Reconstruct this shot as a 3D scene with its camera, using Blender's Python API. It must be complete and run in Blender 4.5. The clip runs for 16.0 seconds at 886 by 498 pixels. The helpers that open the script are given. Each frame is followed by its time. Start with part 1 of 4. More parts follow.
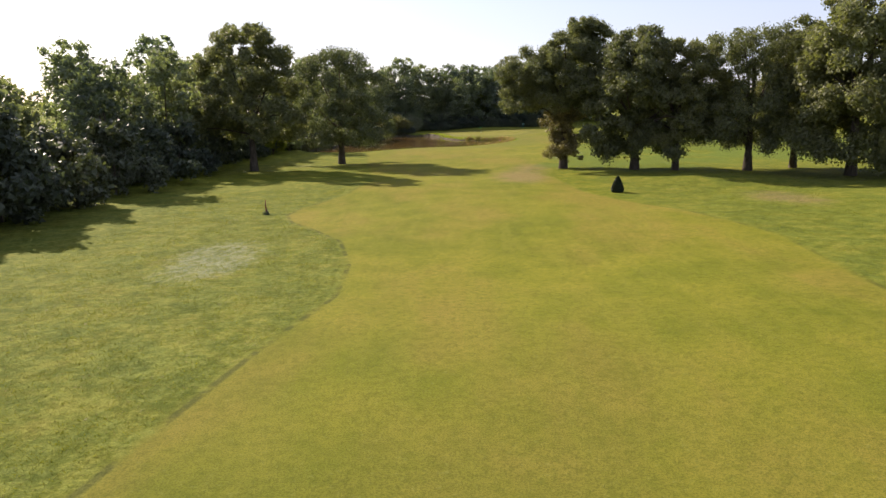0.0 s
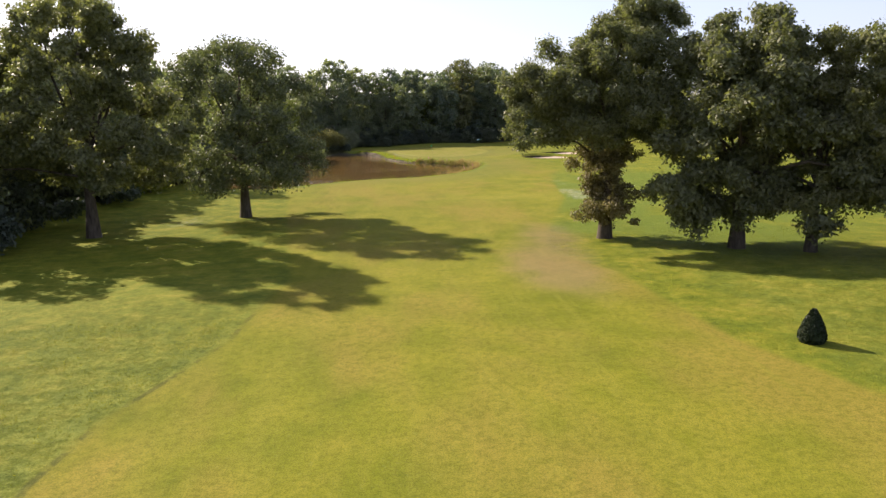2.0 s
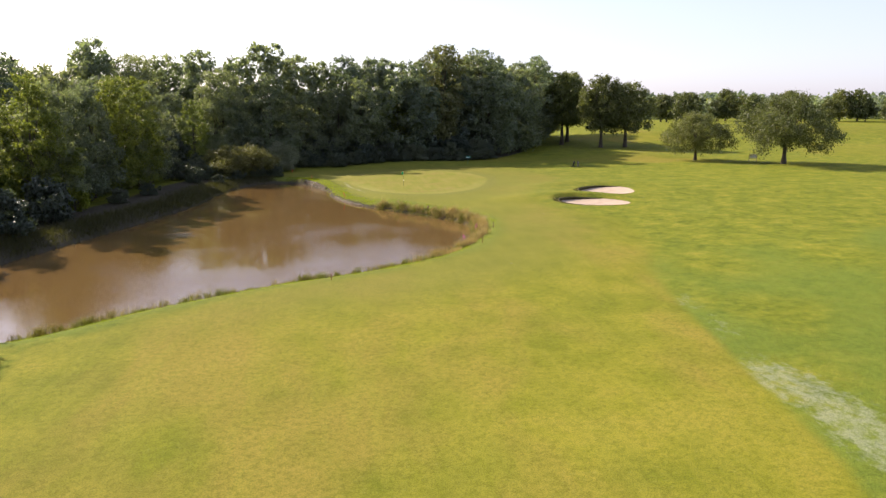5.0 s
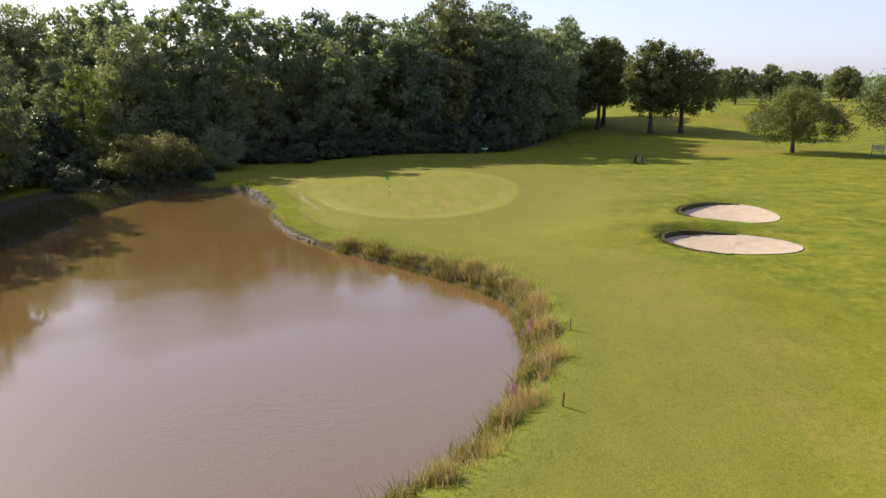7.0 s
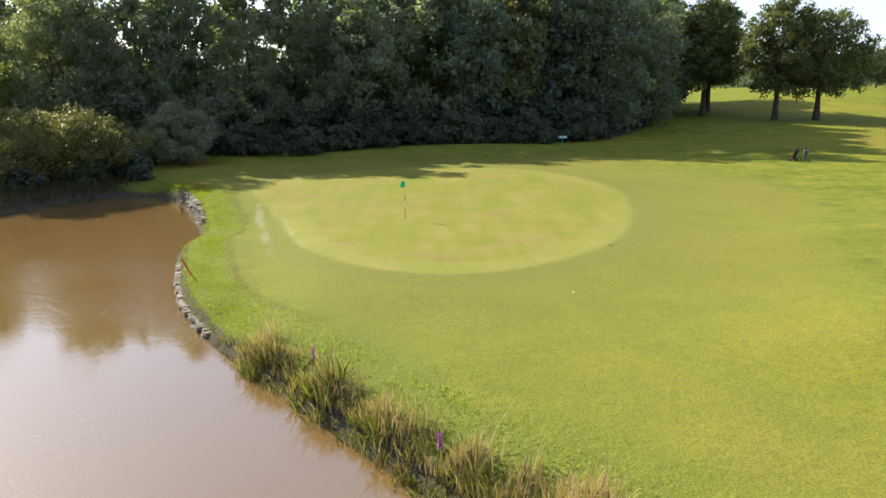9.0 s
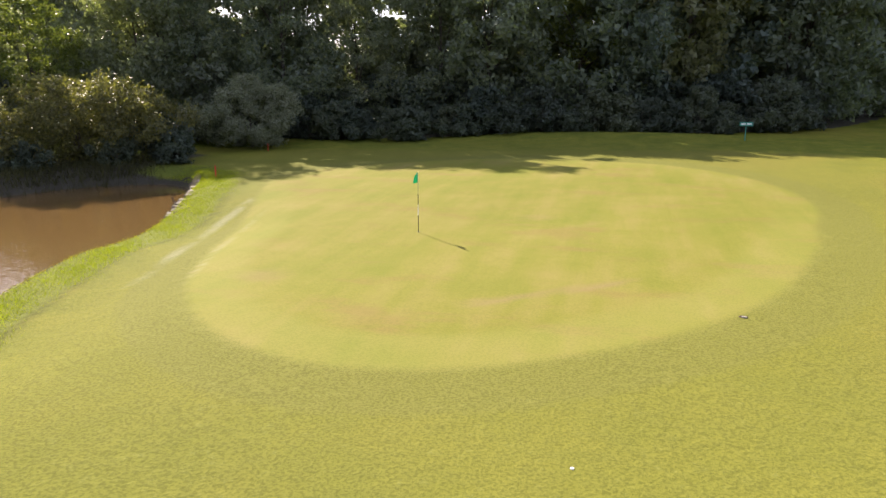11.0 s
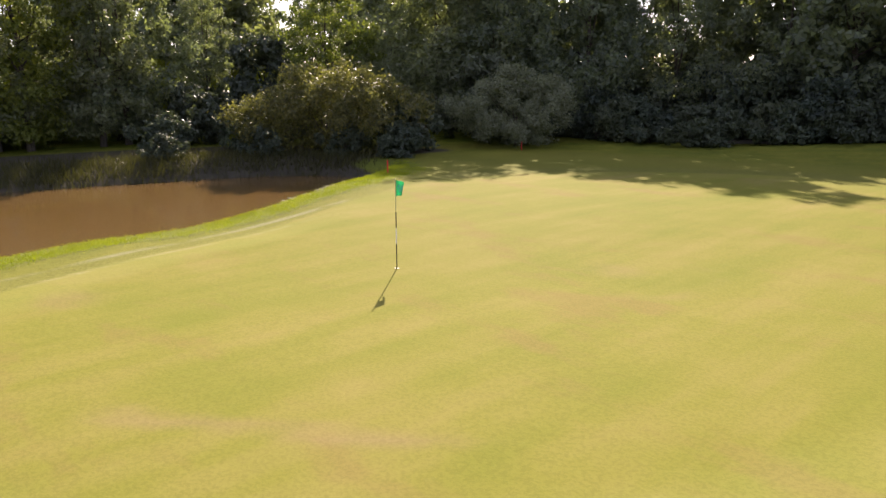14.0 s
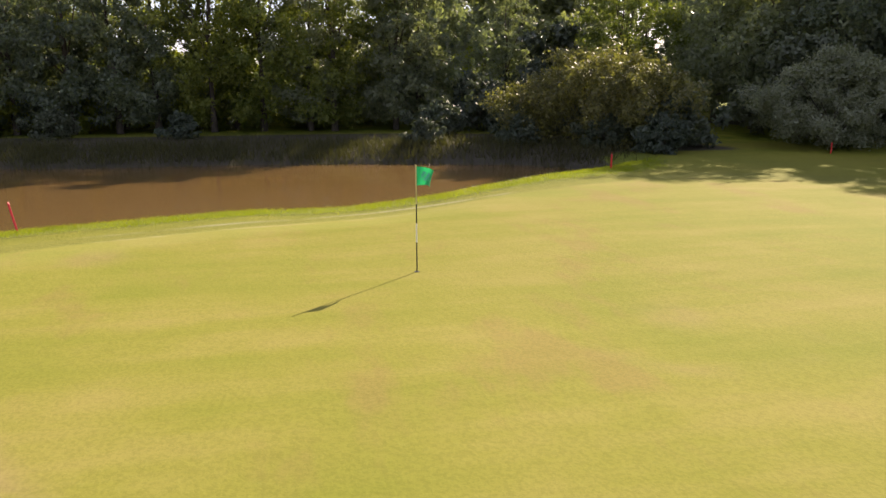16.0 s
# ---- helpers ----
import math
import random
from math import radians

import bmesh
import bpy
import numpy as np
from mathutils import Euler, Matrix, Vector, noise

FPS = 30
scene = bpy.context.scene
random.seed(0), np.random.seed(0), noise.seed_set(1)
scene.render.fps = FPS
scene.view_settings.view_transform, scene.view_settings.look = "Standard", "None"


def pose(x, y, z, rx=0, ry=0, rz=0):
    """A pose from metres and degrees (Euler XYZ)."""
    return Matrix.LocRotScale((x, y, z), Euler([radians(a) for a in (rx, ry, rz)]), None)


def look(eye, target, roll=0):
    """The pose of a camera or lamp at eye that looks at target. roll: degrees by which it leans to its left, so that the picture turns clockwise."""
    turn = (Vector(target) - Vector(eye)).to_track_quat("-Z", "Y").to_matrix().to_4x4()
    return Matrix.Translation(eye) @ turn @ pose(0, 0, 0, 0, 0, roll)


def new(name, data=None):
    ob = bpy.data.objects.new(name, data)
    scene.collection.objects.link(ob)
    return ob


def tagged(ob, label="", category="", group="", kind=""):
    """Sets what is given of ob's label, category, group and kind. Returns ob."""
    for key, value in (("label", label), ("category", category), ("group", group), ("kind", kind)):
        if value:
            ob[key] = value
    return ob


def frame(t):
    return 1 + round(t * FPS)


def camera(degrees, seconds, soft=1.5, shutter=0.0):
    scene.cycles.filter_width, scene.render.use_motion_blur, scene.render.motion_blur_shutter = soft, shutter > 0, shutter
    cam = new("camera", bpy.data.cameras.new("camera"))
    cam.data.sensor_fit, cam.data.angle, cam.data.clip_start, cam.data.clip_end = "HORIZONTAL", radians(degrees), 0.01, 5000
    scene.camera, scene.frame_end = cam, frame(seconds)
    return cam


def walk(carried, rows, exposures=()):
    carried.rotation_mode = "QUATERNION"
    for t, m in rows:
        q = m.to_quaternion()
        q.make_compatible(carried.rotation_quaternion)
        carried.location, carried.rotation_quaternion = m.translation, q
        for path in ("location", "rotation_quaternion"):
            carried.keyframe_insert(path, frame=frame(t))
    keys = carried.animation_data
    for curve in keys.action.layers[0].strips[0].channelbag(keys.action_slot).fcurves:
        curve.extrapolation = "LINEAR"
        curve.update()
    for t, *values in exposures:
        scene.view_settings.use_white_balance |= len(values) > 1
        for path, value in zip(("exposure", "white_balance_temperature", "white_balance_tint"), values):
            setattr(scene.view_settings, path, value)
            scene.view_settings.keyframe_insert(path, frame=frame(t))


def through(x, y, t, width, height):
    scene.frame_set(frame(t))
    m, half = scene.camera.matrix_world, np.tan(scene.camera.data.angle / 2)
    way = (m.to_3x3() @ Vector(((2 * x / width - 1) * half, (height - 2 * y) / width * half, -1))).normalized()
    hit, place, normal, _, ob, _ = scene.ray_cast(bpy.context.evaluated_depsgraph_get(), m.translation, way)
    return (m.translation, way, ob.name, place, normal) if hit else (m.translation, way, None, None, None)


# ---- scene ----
cam = camera(62.8, 16.0)
PATH = [
    (0, (0.658, 0.733, 9.133), (0.641, 2.695, 8.746), -0.8),
    (0.5, (-0.74, 10.573, 9.55), (-0.7, 12.536, 9.166), -0.7),
    (1, (-1.593, 20.347, 9.964), (-1.504, 22.308, 9.583), -0.6),
    (1.5, (-2.322, 30.131, 10.473), (-2.186, 32.09, 10.095), -0.3),
    (2, (-2.381, 40.034, 11.055), (-2.209, 41.991, 10.68), -0.2),
    (2.5, (-2.265, 50.138, 11.727), (-2.067, 52.092, 11.351), -0.3),
    (3, (-1.63, 60.234, 12.197), (-1.416, 62.187, 11.823), -0.1),
    (3.5, (-1.281, 70.565, 12.807), (-1.048, 72.515, 12.429), 0.4),
    (4, (-0.556, 80.38, 13.289), (-0.307, 82.328, 12.912), 0.5),
    (6.3, (5.45, 127.756, 12.901), (5.69, 129.695, 12.476), -0.1),
    (6.5, (5.748, 131.804, 12.535), (5.99, 133.742, 12.105), 0.1),
    (7, (6.911, 141.923, 11.811), (7.149, 143.86, 11.372), 0.2),
    (7.5, (7.955, 151.67, 10.85), (8.18, 153.606, 10.403), 0.4),
    (8, (9.003, 159.852, 9.749), (9.197, 161.791, 9.298), 0.4),
    (8.2, (9.383, 162.844, 9.422), (9.558, 164.785, 8.971), 0.4),
    (10.3, (14.43, 185.208, 7.142), (14.215, 187.14, 6.671), -0.0),
    (10.5, (15.228, 186.623, 6.737), (14.947, 188.549, 6.274), 0.1),
    (11, (17.066, 189.17, 6.371), (16.605, 191.059, 5.904), -0.0),
    (11.5, (18.701, 191.835, 6.03), (18.064, 193.673, 5.563), -0.2),
    (12, (19.883, 194.28, 5.829), (19.062, 196.044, 5.363), -0.3),
    (12.5, (20.767, 196.564, 5.751), (19.77, 198.235, 5.288), -0.2),
    (13, (21.643, 198.538, 5.67), (20.494, 200.109, 5.212), -0.1),
    (13.5, (22.614, 200.631, 5.561), (21.319, 202.086, 5.105), -0.1),
    (14, (23.345, 202.772, 5.346), (21.909, 204.088, 4.892), -0.2),
    (14.5, (23.96, 204.853, 5.158), (22.378, 205.989, 4.704), -0.0),
    (15, (24.2, 206.99, 4.959), (22.481, 207.904, 4.503), 0.0),
    (15.5, (24.152, 208.844, 4.823), (22.332, 209.535, 4.365), -0.1),
    (16, (23.999, 210.576, 4.768), (22.104, 211.018, 4.305), -0.1),
]
walk(cam, [(t, look(eye, target, roll)) for t, eye, target, roll in PATH],
     [(0.0, 1.00, 6300, 20), (1.0, 1.12, 6300, 20), (2.5, 1.25, 6300, 20), (3.5, 1.40, 6300, 20), (4.2, 1.40, 6300, 20), (6.5, 1.0, 6150, 17), (7.0, 1.07, 6100, 15), (8.0, 1.32, 5850, 9),
      (10.5, 1.62, 6150, 16), (11.0, 1.63, 6300, 20), (13.0, 1.52, 6450, 25), (16.0, 1.50, 6600, 22)])

# ---------------------------------------------------------------- light
SUN_AZ, SUN_EL = radians(-43.0), radians(31.5)     # azimuth from +y towards +x
world = bpy.data.worlds.new("sky")
scene.world = world
world.use_nodes = True
wn = world.node_tree
sky = wn.nodes.new("ShaderNodeTexSky")
sky.sky_type, sky.sun_disc = "NISHITA", False
sky.sun_elevation, sky.sun_rotation = SUN_EL, SUN_AZ
sky.air_density, sky.dust_density, sky.ozone_density, sky.altitude = 1.0, 1.1, 1.4, 60
haze = wn.nodes.new("ShaderNodeHueSaturation")
haze.inputs["Saturation"].default_value = 0.85
wn.links.new(sky.outputs[0], haze.inputs["Color"])
veil = wn.nodes.new("ShaderNodeMix")            # thin high haze over the clear sky
veil.data_type = "RGBA"
veil.inputs[0].default_value = 0.5
veil.inputs[7].default_value = (2.7, 2.75, 3.55, 1)
wn.links.new(haze.outputs[0], veil.inputs[6])
wn.links.new(veil.outputs[2], wn.nodes["Background"].inputs[0])
wn.nodes["Background"].inputs[1].default_value = 0.106
sun = new("sun", bpy.data.lights.new("sun", "SUN"))
sun.data.energy, sun.data.angle, sun.data.color = 4.95, radians(0.55), (1.0, 0.88, 0.66)
to_sun = Vector((math.sin(SUN_AZ) * math.cos(SUN_EL), math.cos(SUN_AZ) * math.cos(SUN_EL), math.sin(SUN_EL)))
sun.matrix_world = look(to_sun * 300, (0, 0, 0))


# ---------------------------------------------------------------- materials
class Nodes:
    """Short hand for a node tree."""

    def __init__(self, name):
        self.mat = bpy.data.materials.new(name)
        self.mat.use_nodes = True
        self.t = self.mat.node_tree
        self.bsdf = self.t.nodes["Principled BSDF"]
        self.out = self.t.nodes["Material Output"]

    def add(self, kind):
        return self.t.nodes.new(kind)

    def link(self, a, b):
        self.t.links.new(a, b)

    def coords(self):
        return self.add("ShaderNodeNewGeometry").outputs["Position"]

    def noise(self, vec, scale, detail=4.0, rough=0.55, stretch=None):
        if stretch:
            m = self.add("ShaderNodeMapping")
            m.inputs["Scale"].default_value = stretch
            self.link(vec, m.inputs["Vector"])
            vec = m.outputs[0]
        n = self.add("ShaderNodeTexNoise")
        self.link(vec, n.inputs["Vector"])
        n.inputs["Scale"].default_value, n.inputs["Detail"].default_value, n.inputs["Roughness"].default_value = scale, detail, rough
        return n.outputs["Fac"]

    def ramp(self, fac, stops):
        r = self.add("ShaderNodeValToRGB")
        e = r.color_ramp.elements
        while len(e) < len(stops):
            e.new(0.5)
        for el, (p, c) in zip(e, stops):
            el.position, el.color = p, (*c, 1) if len(c) == 3 else c
        self.link(fac, r.inputs[0])
        return r.outputs[0]

    def mix(self, fac, a, b, mode="MIX"):
        m = self.add("ShaderNodeMix")
        m.data_type, m.blend_type = "RGBA", mode
        for value, sock in ((fac, m.inputs[0]), (a, m.inputs[6]), (b, m.inputs[7])):
            if isinstance(value, (int, float)):
                sock.default_value = value
            elif isinstance(value, tuple):
                sock.default_value = (*value, 1)
            else:
                self.link(value, sock)
        return m.outputs[2]

    def math(self, op, a, b=0.0, c=0.0, clamp=False):
        m = self.add("ShaderNodeMath")
        m.operation, m.use_clamp = op, clamp
        for value, sock in zip((a, b, c), m.inputs):
            if isinstance(value, (int, float)):
                sock.default_value = value
            else:
                self.link(value, sock)
        return m.outputs[0]

    def span(self, fac, lo, hi):
        m = self.add("ShaderNodeMapRange")
        m.interpolation_type = "SMOOTHSTEP"
        self.link(fac, m.inputs[0])
        m.inputs[1].default_value, m.inputs[2].default_value = lo, hi
        return m.outputs[0]

    def attr(self, name):
        a = self.add("ShaderNodeAttribute")
        a.attribute_name = name
        return a.outputs["Fac"]

    def bump(self, height, strength, distance):
        b = self.add("ShaderNodeBump")
        b.inputs["Strength"].default_value, b.inputs["Distance"].default_value = strength, distance
        self.link(height, b.inputs["Height"])
        self.link(b.outputs[0], self.bsdf.inputs["Normal"])

    def done(self, color, rough=0.8, spec=0.3):
        if isinstance(color, tuple):
            self.bsdf.inputs["Base Color"].default_value = (*color, 1)
        else:
            self.link(color, self.bsdf.inputs["Base Color"])
        if isinstance(rough, float):
            self.bsdf.inputs["Roughness"].default_value = rough
        else:
            self.link(rough, self.bsdf.inputs["Roughness"])
        self.bsdf.inputs["Specular IOR Level"].default_value = spec
        return self.mat


def grass_material():
    n = Nodes("mown_grass")
    p = n.coords()
    big, mid, fine = n.noise(p, 0.045, 3), n.noise(p, 0.33, 4, 0.6), n.noise(p, 3.2, 5, 0.65)
    grain = n.noise(p, 17.0, 3, 0.7)
    streak = n.noise(p, 0.9, 3, 0.6, (1.0, 0.12, 1.0))
    edge = n.math("MULTIPLY", n.math("SUBTRACT", fine, 0.5), 0.35)
    fair = n.span(n.math("ADD", n.attr("fairway"), edge), 0.3, 0.7)
    green = n.span(n.math("ADD", n.attr("green"), n.math("MULTIPLY", edge, 0.3)), 0.36, 0.64)
    collar = n.span(n.math("ADD", n.attr("collar"), n.math("MULTIPLY", edge, 0.5)), 0.35, 0.65)
    patch = n.mix(0.5, n.noise(p, 0.42, 3, 0.6), n.noise(p, 1.25, 4, 0.65))
    rough_c = n.ramp(patch, [(0.34, (0.069, 0.099, 0.006)), (0.46, (0.127, 0.152, 0.010)), (0.55, (0.184, 0.188, 0.015)), (0.66, (0.251, 0.225, 0.027))])
    flecks = n.noise(p, 1.9, 8, 0.78, (1.0, 0.6, 1.0))
    dry = n.span(n.math("ADD", n.math("MULTIPLY", n.attr("dry"), 0.5), n.math("MULTIPLY", flecks, 1.1)), 0.88, 1.16)
    lush = n.span(n.attr("lush"), 0.2, 0.8)
    rough_c = n.mix(n.math("MULTIPLY", lush, 0.8), rough_c, n.mix(fine, (0.086, 0.132, 0.016), (0.132, 0.181, 0.023)))
    fair_c = n.ramp(n.mix(0.45, mid, big), [(0.35, (0.103, 0.121, 0.010)), (0.46, (0.147, 0.156, 0.013)), (0.56, (0.190, 0.184, 0.018)), (0.67, (0.226, 0.199, 0.027))])
    brown = n.span(n.noise(p, 0.10, 4, 0.6, (1.0, 0.5, 1.0)), 0.44, 0.62)
    fair_c = n.mix(n.math("MULTIPLY", brown, 0.75), fair_c, n.mix(mid, (0.203, 0.171, 0.024), (0.234, 0.175, 0.040)))
    fair_c = n.mix(n.math("MULTIPLY", n.span(streak, 0.46, 0.66), 0.42), fair_c, (0.203, 0.192, 0.024))
    fair_c = n.mix(n.math("MULTIPLY", n.span(fine, 0.42, 0.66), 0.38), fair_c, (0.074, 0.092, 0.007))
    green_c = n.ramp(n.mix(0.5, mid, streak), [(0.30, (0.132, 0.148, 0.019)), (0.5, (0.166, 0.163, 0.029)), (0.70, (0.211, 0.181, 0.052))])
    scuff = n.span(n.noise(p, 0.22, 4, 0.65, (1.000, 2.167, 0.720)), 0.52, 0.68)
    green_c = n.mix(n.math("MULTIPLY", scuff, 0.5), green_c, (0.183, 0.134, 0.046))
    collar_c = n.mix(fine, (0.135, 0.139, 0.025), (0.157, 0.154, 0.036))
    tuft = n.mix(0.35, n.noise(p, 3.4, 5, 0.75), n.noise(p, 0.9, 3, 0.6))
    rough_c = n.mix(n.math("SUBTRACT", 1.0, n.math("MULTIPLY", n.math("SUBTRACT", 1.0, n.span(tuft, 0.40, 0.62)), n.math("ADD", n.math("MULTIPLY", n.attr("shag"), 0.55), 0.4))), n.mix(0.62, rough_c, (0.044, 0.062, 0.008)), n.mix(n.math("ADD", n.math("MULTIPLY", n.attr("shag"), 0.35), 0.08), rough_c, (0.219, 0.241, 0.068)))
    rough_c = n.mix(n.math("MULTIPLY", dry, 0.46), rough_c, (0.325, 0.343, 0.257))
    fair_c = n.mix(n.math("MULTIPLY", n.attr("olive"), n.math("ADD", n.math("MULTIPLY", big, 0.6), 0.15)), fair_c, n.mix(mid, (0.072, 0.092, 0.014), (0.119, 0.117, 0.018)))
    fair_c = n.mix(n.math("MULTIPLY", n.attr("apron"), 0.72), fair_c, collar_c)
    rough_c = n.mix(n.math("MULTIPLY", n.attr("apron"), 0.58), rough_c, collar_c)
    c = n.mix(fair, rough_c, fair_c)
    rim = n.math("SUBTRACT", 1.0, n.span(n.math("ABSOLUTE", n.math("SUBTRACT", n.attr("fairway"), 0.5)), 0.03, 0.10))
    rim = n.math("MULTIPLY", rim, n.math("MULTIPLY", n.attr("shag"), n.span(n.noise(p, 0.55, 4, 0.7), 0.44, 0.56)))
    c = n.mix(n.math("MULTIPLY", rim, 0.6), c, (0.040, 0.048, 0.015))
    c = n.mix(collar, c, collar_c)
    c = n.mix(green, c, green_c)
    scalp = n.span(n.math("MULTIPLY", n.attr("scalp"), n.math("ADD", mid, 0.35)), 0.25, 0.8)
    c = n.mix(n.math("MULTIPLY", scalp, 0.55), c, (0.219, 0.153, 0.085))
    # Dark line at the mown turf edge; its shadow is put into the colour.
    c = n.mix(n.math("MULTIPLY", n.attr("cut_shade"), 0.55), c, (0.050, 0.050, 0.016))
    bare = n.span(n.math("ADD", n.attr("bare"), edge), 0.45, 0.75)
    c = n.mix(bare, c, n.mix(fine, (0.040, 0.034, 0.027), (0.088, 0.077, 0.057)))
    c = n.mix(n.math("MULTIPLY", n.attr("pale"), 0.2), c, n.mix(mid, (0.237, 0.243, 0.066), (0.270, 0.263, 0.098)))
    worn = n.span(n.math("ADD", n.attr("worn"), edge), 0.3, 0.9)
    c = n.mix(n.math("MULTIPLY", worn, n.math("MULTIPLY", n.span(mid, 0.38, 0.6), 0.34)), c, (0.310, 0.313, 0.234))
    soft = n.math("SUBTRACT", 0.66, n.math("MULTIPLY", green, 0.40))
    c = n.mix(n.math("MULTIPLY", n.span(grain, 0.44, 0.60), soft), c, n.mix(0.55, c, (0.036, 0.044, 0.008)))
    lint = n.span(n.noise(p, 5.5, 5, 0.75), 0.56, 0.70)
    c = n.mix(n.math("MULTIPLY", lint, n.math("MULTIPLY", soft, 0.3)), c, (0.241, 0.249, 0.075))
    short = n.math("MAXIMUM", fair, n.math("MAXIMUM", green, collar))
    relief = n.math("ADD", n.math("MULTIPLY", fine, 0.5), n.math("ADD", n.math("MULTIPLY", grain, 0.3), tuft))
    b = n.add("ShaderNodeBump")
    b.inputs["Distance"].default_value = 0.095
    n.link(n.math("SUBTRACT", 0.9, n.math("ADD", n.math("MULTIPLY", short, 0.45), n.math("MULTIPLY", green, 0.27))), b.inputs["Strength"])
    n.link(relief, b.inputs["Height"])
    n.link(b.outputs[0], n.bsdf.inputs["Normal"])
    return n.done(c, 0.9, 0.04)


def leaf_material(name, dark, mid, light, through=0.35, spec=0.2):
    n = Nodes(name)
    p = n.coords()
    isl = n.add("ShaderNodeNewGeometry").outputs["Random Per Island"]
    obj = n.add("ShaderNodeObjectInfo").outputs["Random"]
    patch = n.noise(p, 0.45, 3)
    fac = n.math("ADD", n.math("MULTIPLY", isl, 0.5), n.math("MULTIPLY", patch, 0.5))
    c = n.ramp(fac, [(0.22, dark), (0.5, mid), (0.8, light)])
    hue = n.math("FRACT", n.math("MULTIPLY", obj, 7.3))
    c = n.mix(n.math("MULTIPLY", hue, 0.5), c, n.mix(0.5, c, (light[0] * 1.2, light[1], light[2] * 0.8)))
    c = n.mix(1.0, c, n.ramp(obj, [(0.0, (0.80, 0.84, 0.92)), (1.0, (1.22, 1.20, 1.10))]), "MULTIPLY")
    mat = n.done(c, 0.5, spec)
    tr = n.add("ShaderNodeBsdfTranslucent")
    n.link(n.mix(1.0, c, (1.15, 1.25, 0.5), "MULTIPLY"), tr.inputs["Color"])
    sh = n.add("ShaderNodeMixShader")
    sh.inputs[0].default_value = through
    n.link(n.bsdf.outputs[0], sh.inputs[1])
    n.link(tr.outputs[0], sh.inputs[2])
    n.link(sh.outputs[0], n.out.inputs["Surface"])
    return mat


def bark_material(name, a, b):
    n = Nodes(name)
    p = n.coords()
    f = n.noise(p, 5.0, 5, 0.65, (1.0, 1.0, 0.25))
    n.bump(f, 0.9, 0.06)
    return n.done(n.ramp(f, [(0.3, a), (0.7, b)]), 0.9, 0.2)


def water_material():
    n = Nodes("muddy_water")
    p = n.coords()
    murk = n.noise(p, 0.05, 3)
    c = n.mix(murk, (0.112, 0.066, 0.022), (0.132, 0.084, 0.032))
    ripple = n.math("ADD", n.noise(p, 2.2, 3, 0.6), n.math("MULTIPLY", n.noise(p, 9.0, 2, 0.5), 0.7))
    gust = n.span(n.noise(p, 0.06, 2), 0.35, 0.75)
    b = n.add("ShaderNodeBump")
    b.inputs["Distance"].default_value = 0.03
    n.link(n.math("ADD", n.math("MULTIPLY", gust, 0.8), 0.03), b.inputs["Strength"])
    n.link(ripple, b.inputs["Height"])
    n.link(b.outputs[0], n.bsdf.inputs["Normal"])
    n.bsdf.inputs["IOR"].default_value = 1.58
    return n.done(c, 0.035, 1.0)


def plain_material(name, color, rough=0.6, spec=0.4, vary=0.25, scale=6.0, bump=0.0):
    n = Nodes(name)
    f = n.noise(n.coords(), scale, 4, 0.6)
    dark = tuple(v * (1 - vary) for v in color)
    lite = tuple(min(1.0, v * (1 + vary)) for v in color)
    if bump:
        n.bump(f, bump, 0.02)
    return n.done(n.ramp(f, [(0.3, dark), (0.7, lite)]), rough, spec)


def stone_material():
    n = Nodes("wall_stone")
    r = n.add("ShaderNodeObjectInfo").outputs["Random"]
    f = n.noise(n.coords(), 5.0, 5, 0.65)
    c = n.ramp(r, [(0.0, (0.085, 0.066, 0.046)), (0.5, (0.15, 0.122, 0.092)), (1.0, (0.235, 0.20, 0.16))])
    c = n.mix(n.span(f, 0.4, 0.7), c, n.mix(0.6, c, (0.09, 0.085, 0.05)))
    n.bump(f, 0.8, 0.04)
    return n.done(c, 0.88, 0.25)


def sand_material():
    n = Nodes("bunker_sand")
    p = n.coords()
    f, g = n.noise(p, 1.2, 4), n.noise(p, 14.0, 4, 0.7)
    rake = n.add("ShaderNodeTexWave")
    n.link(p, rake.inputs["Vector"])
    rake.inputs["Scale"].default_value, rake.inputs["Distortion"].default_value = 2.2, 5.0
    n.bump(n.math("ADD", n.math("MULTIPLY", rake.outputs["Fac"], 0.5), g), 0.5, 0.03)
    c = n.ramp(f, [(0.3, (0.335, 0.262, 0.193)), (0.7, (0.417, 0.338, 0.260))])
    return n.done(n.mix(n.math("MULTIPLY", g, 0.3), c, (0.239, 0.184, 0.138)), 0.95, 0.1)


GRASS, WATER, STONE, SAND = grass_material(), water_material(), stone_material(), sand_material()
OAK = leaf_material("oak_leaves", (0.081, 0.095, 0.058), (0.136, 0.150, 0.083), (0.211, 0.220, 0.109), 0.40)
# Haze over the woods is put into WOOD_LEAF and BLUE_LEAF as blue-grey.
WOOD_LEAF = leaf_material("wood_leaves", (0.099, 0.120, 0.091), (0.150, 0.175, 0.121), (0.218, 0.244, 0.145), 0.48)
LIGHT_LEAF = leaf_material("light_leaves", (0.079, 0.103, 0.028), (0.139, 0.164, 0.042), (0.218, 0.232, 0.055), 0.48)
# Brighter copy of light_leaves: sun from behind is put into its colour.
BACKLIT = leaf_material("backlit_leaves", (0.108, 0.135, 0.025), (0.171, 0.198, 0.032), (0.252, 0.261, 0.045), 0.62)
YELLOW_LEAF = leaf_material("yellowing_leaves", (0.060, 0.066, 0.036), (0.090, 0.094, 0.044), (0.20, 0.19, 0.065), 0.42)
GREY_LEAF = leaf_material("willow_leaves", (0.098, 0.121, 0.081), (0.148, 0.171, 0.118), (0.216, 0.232, 0.168), 0.35)
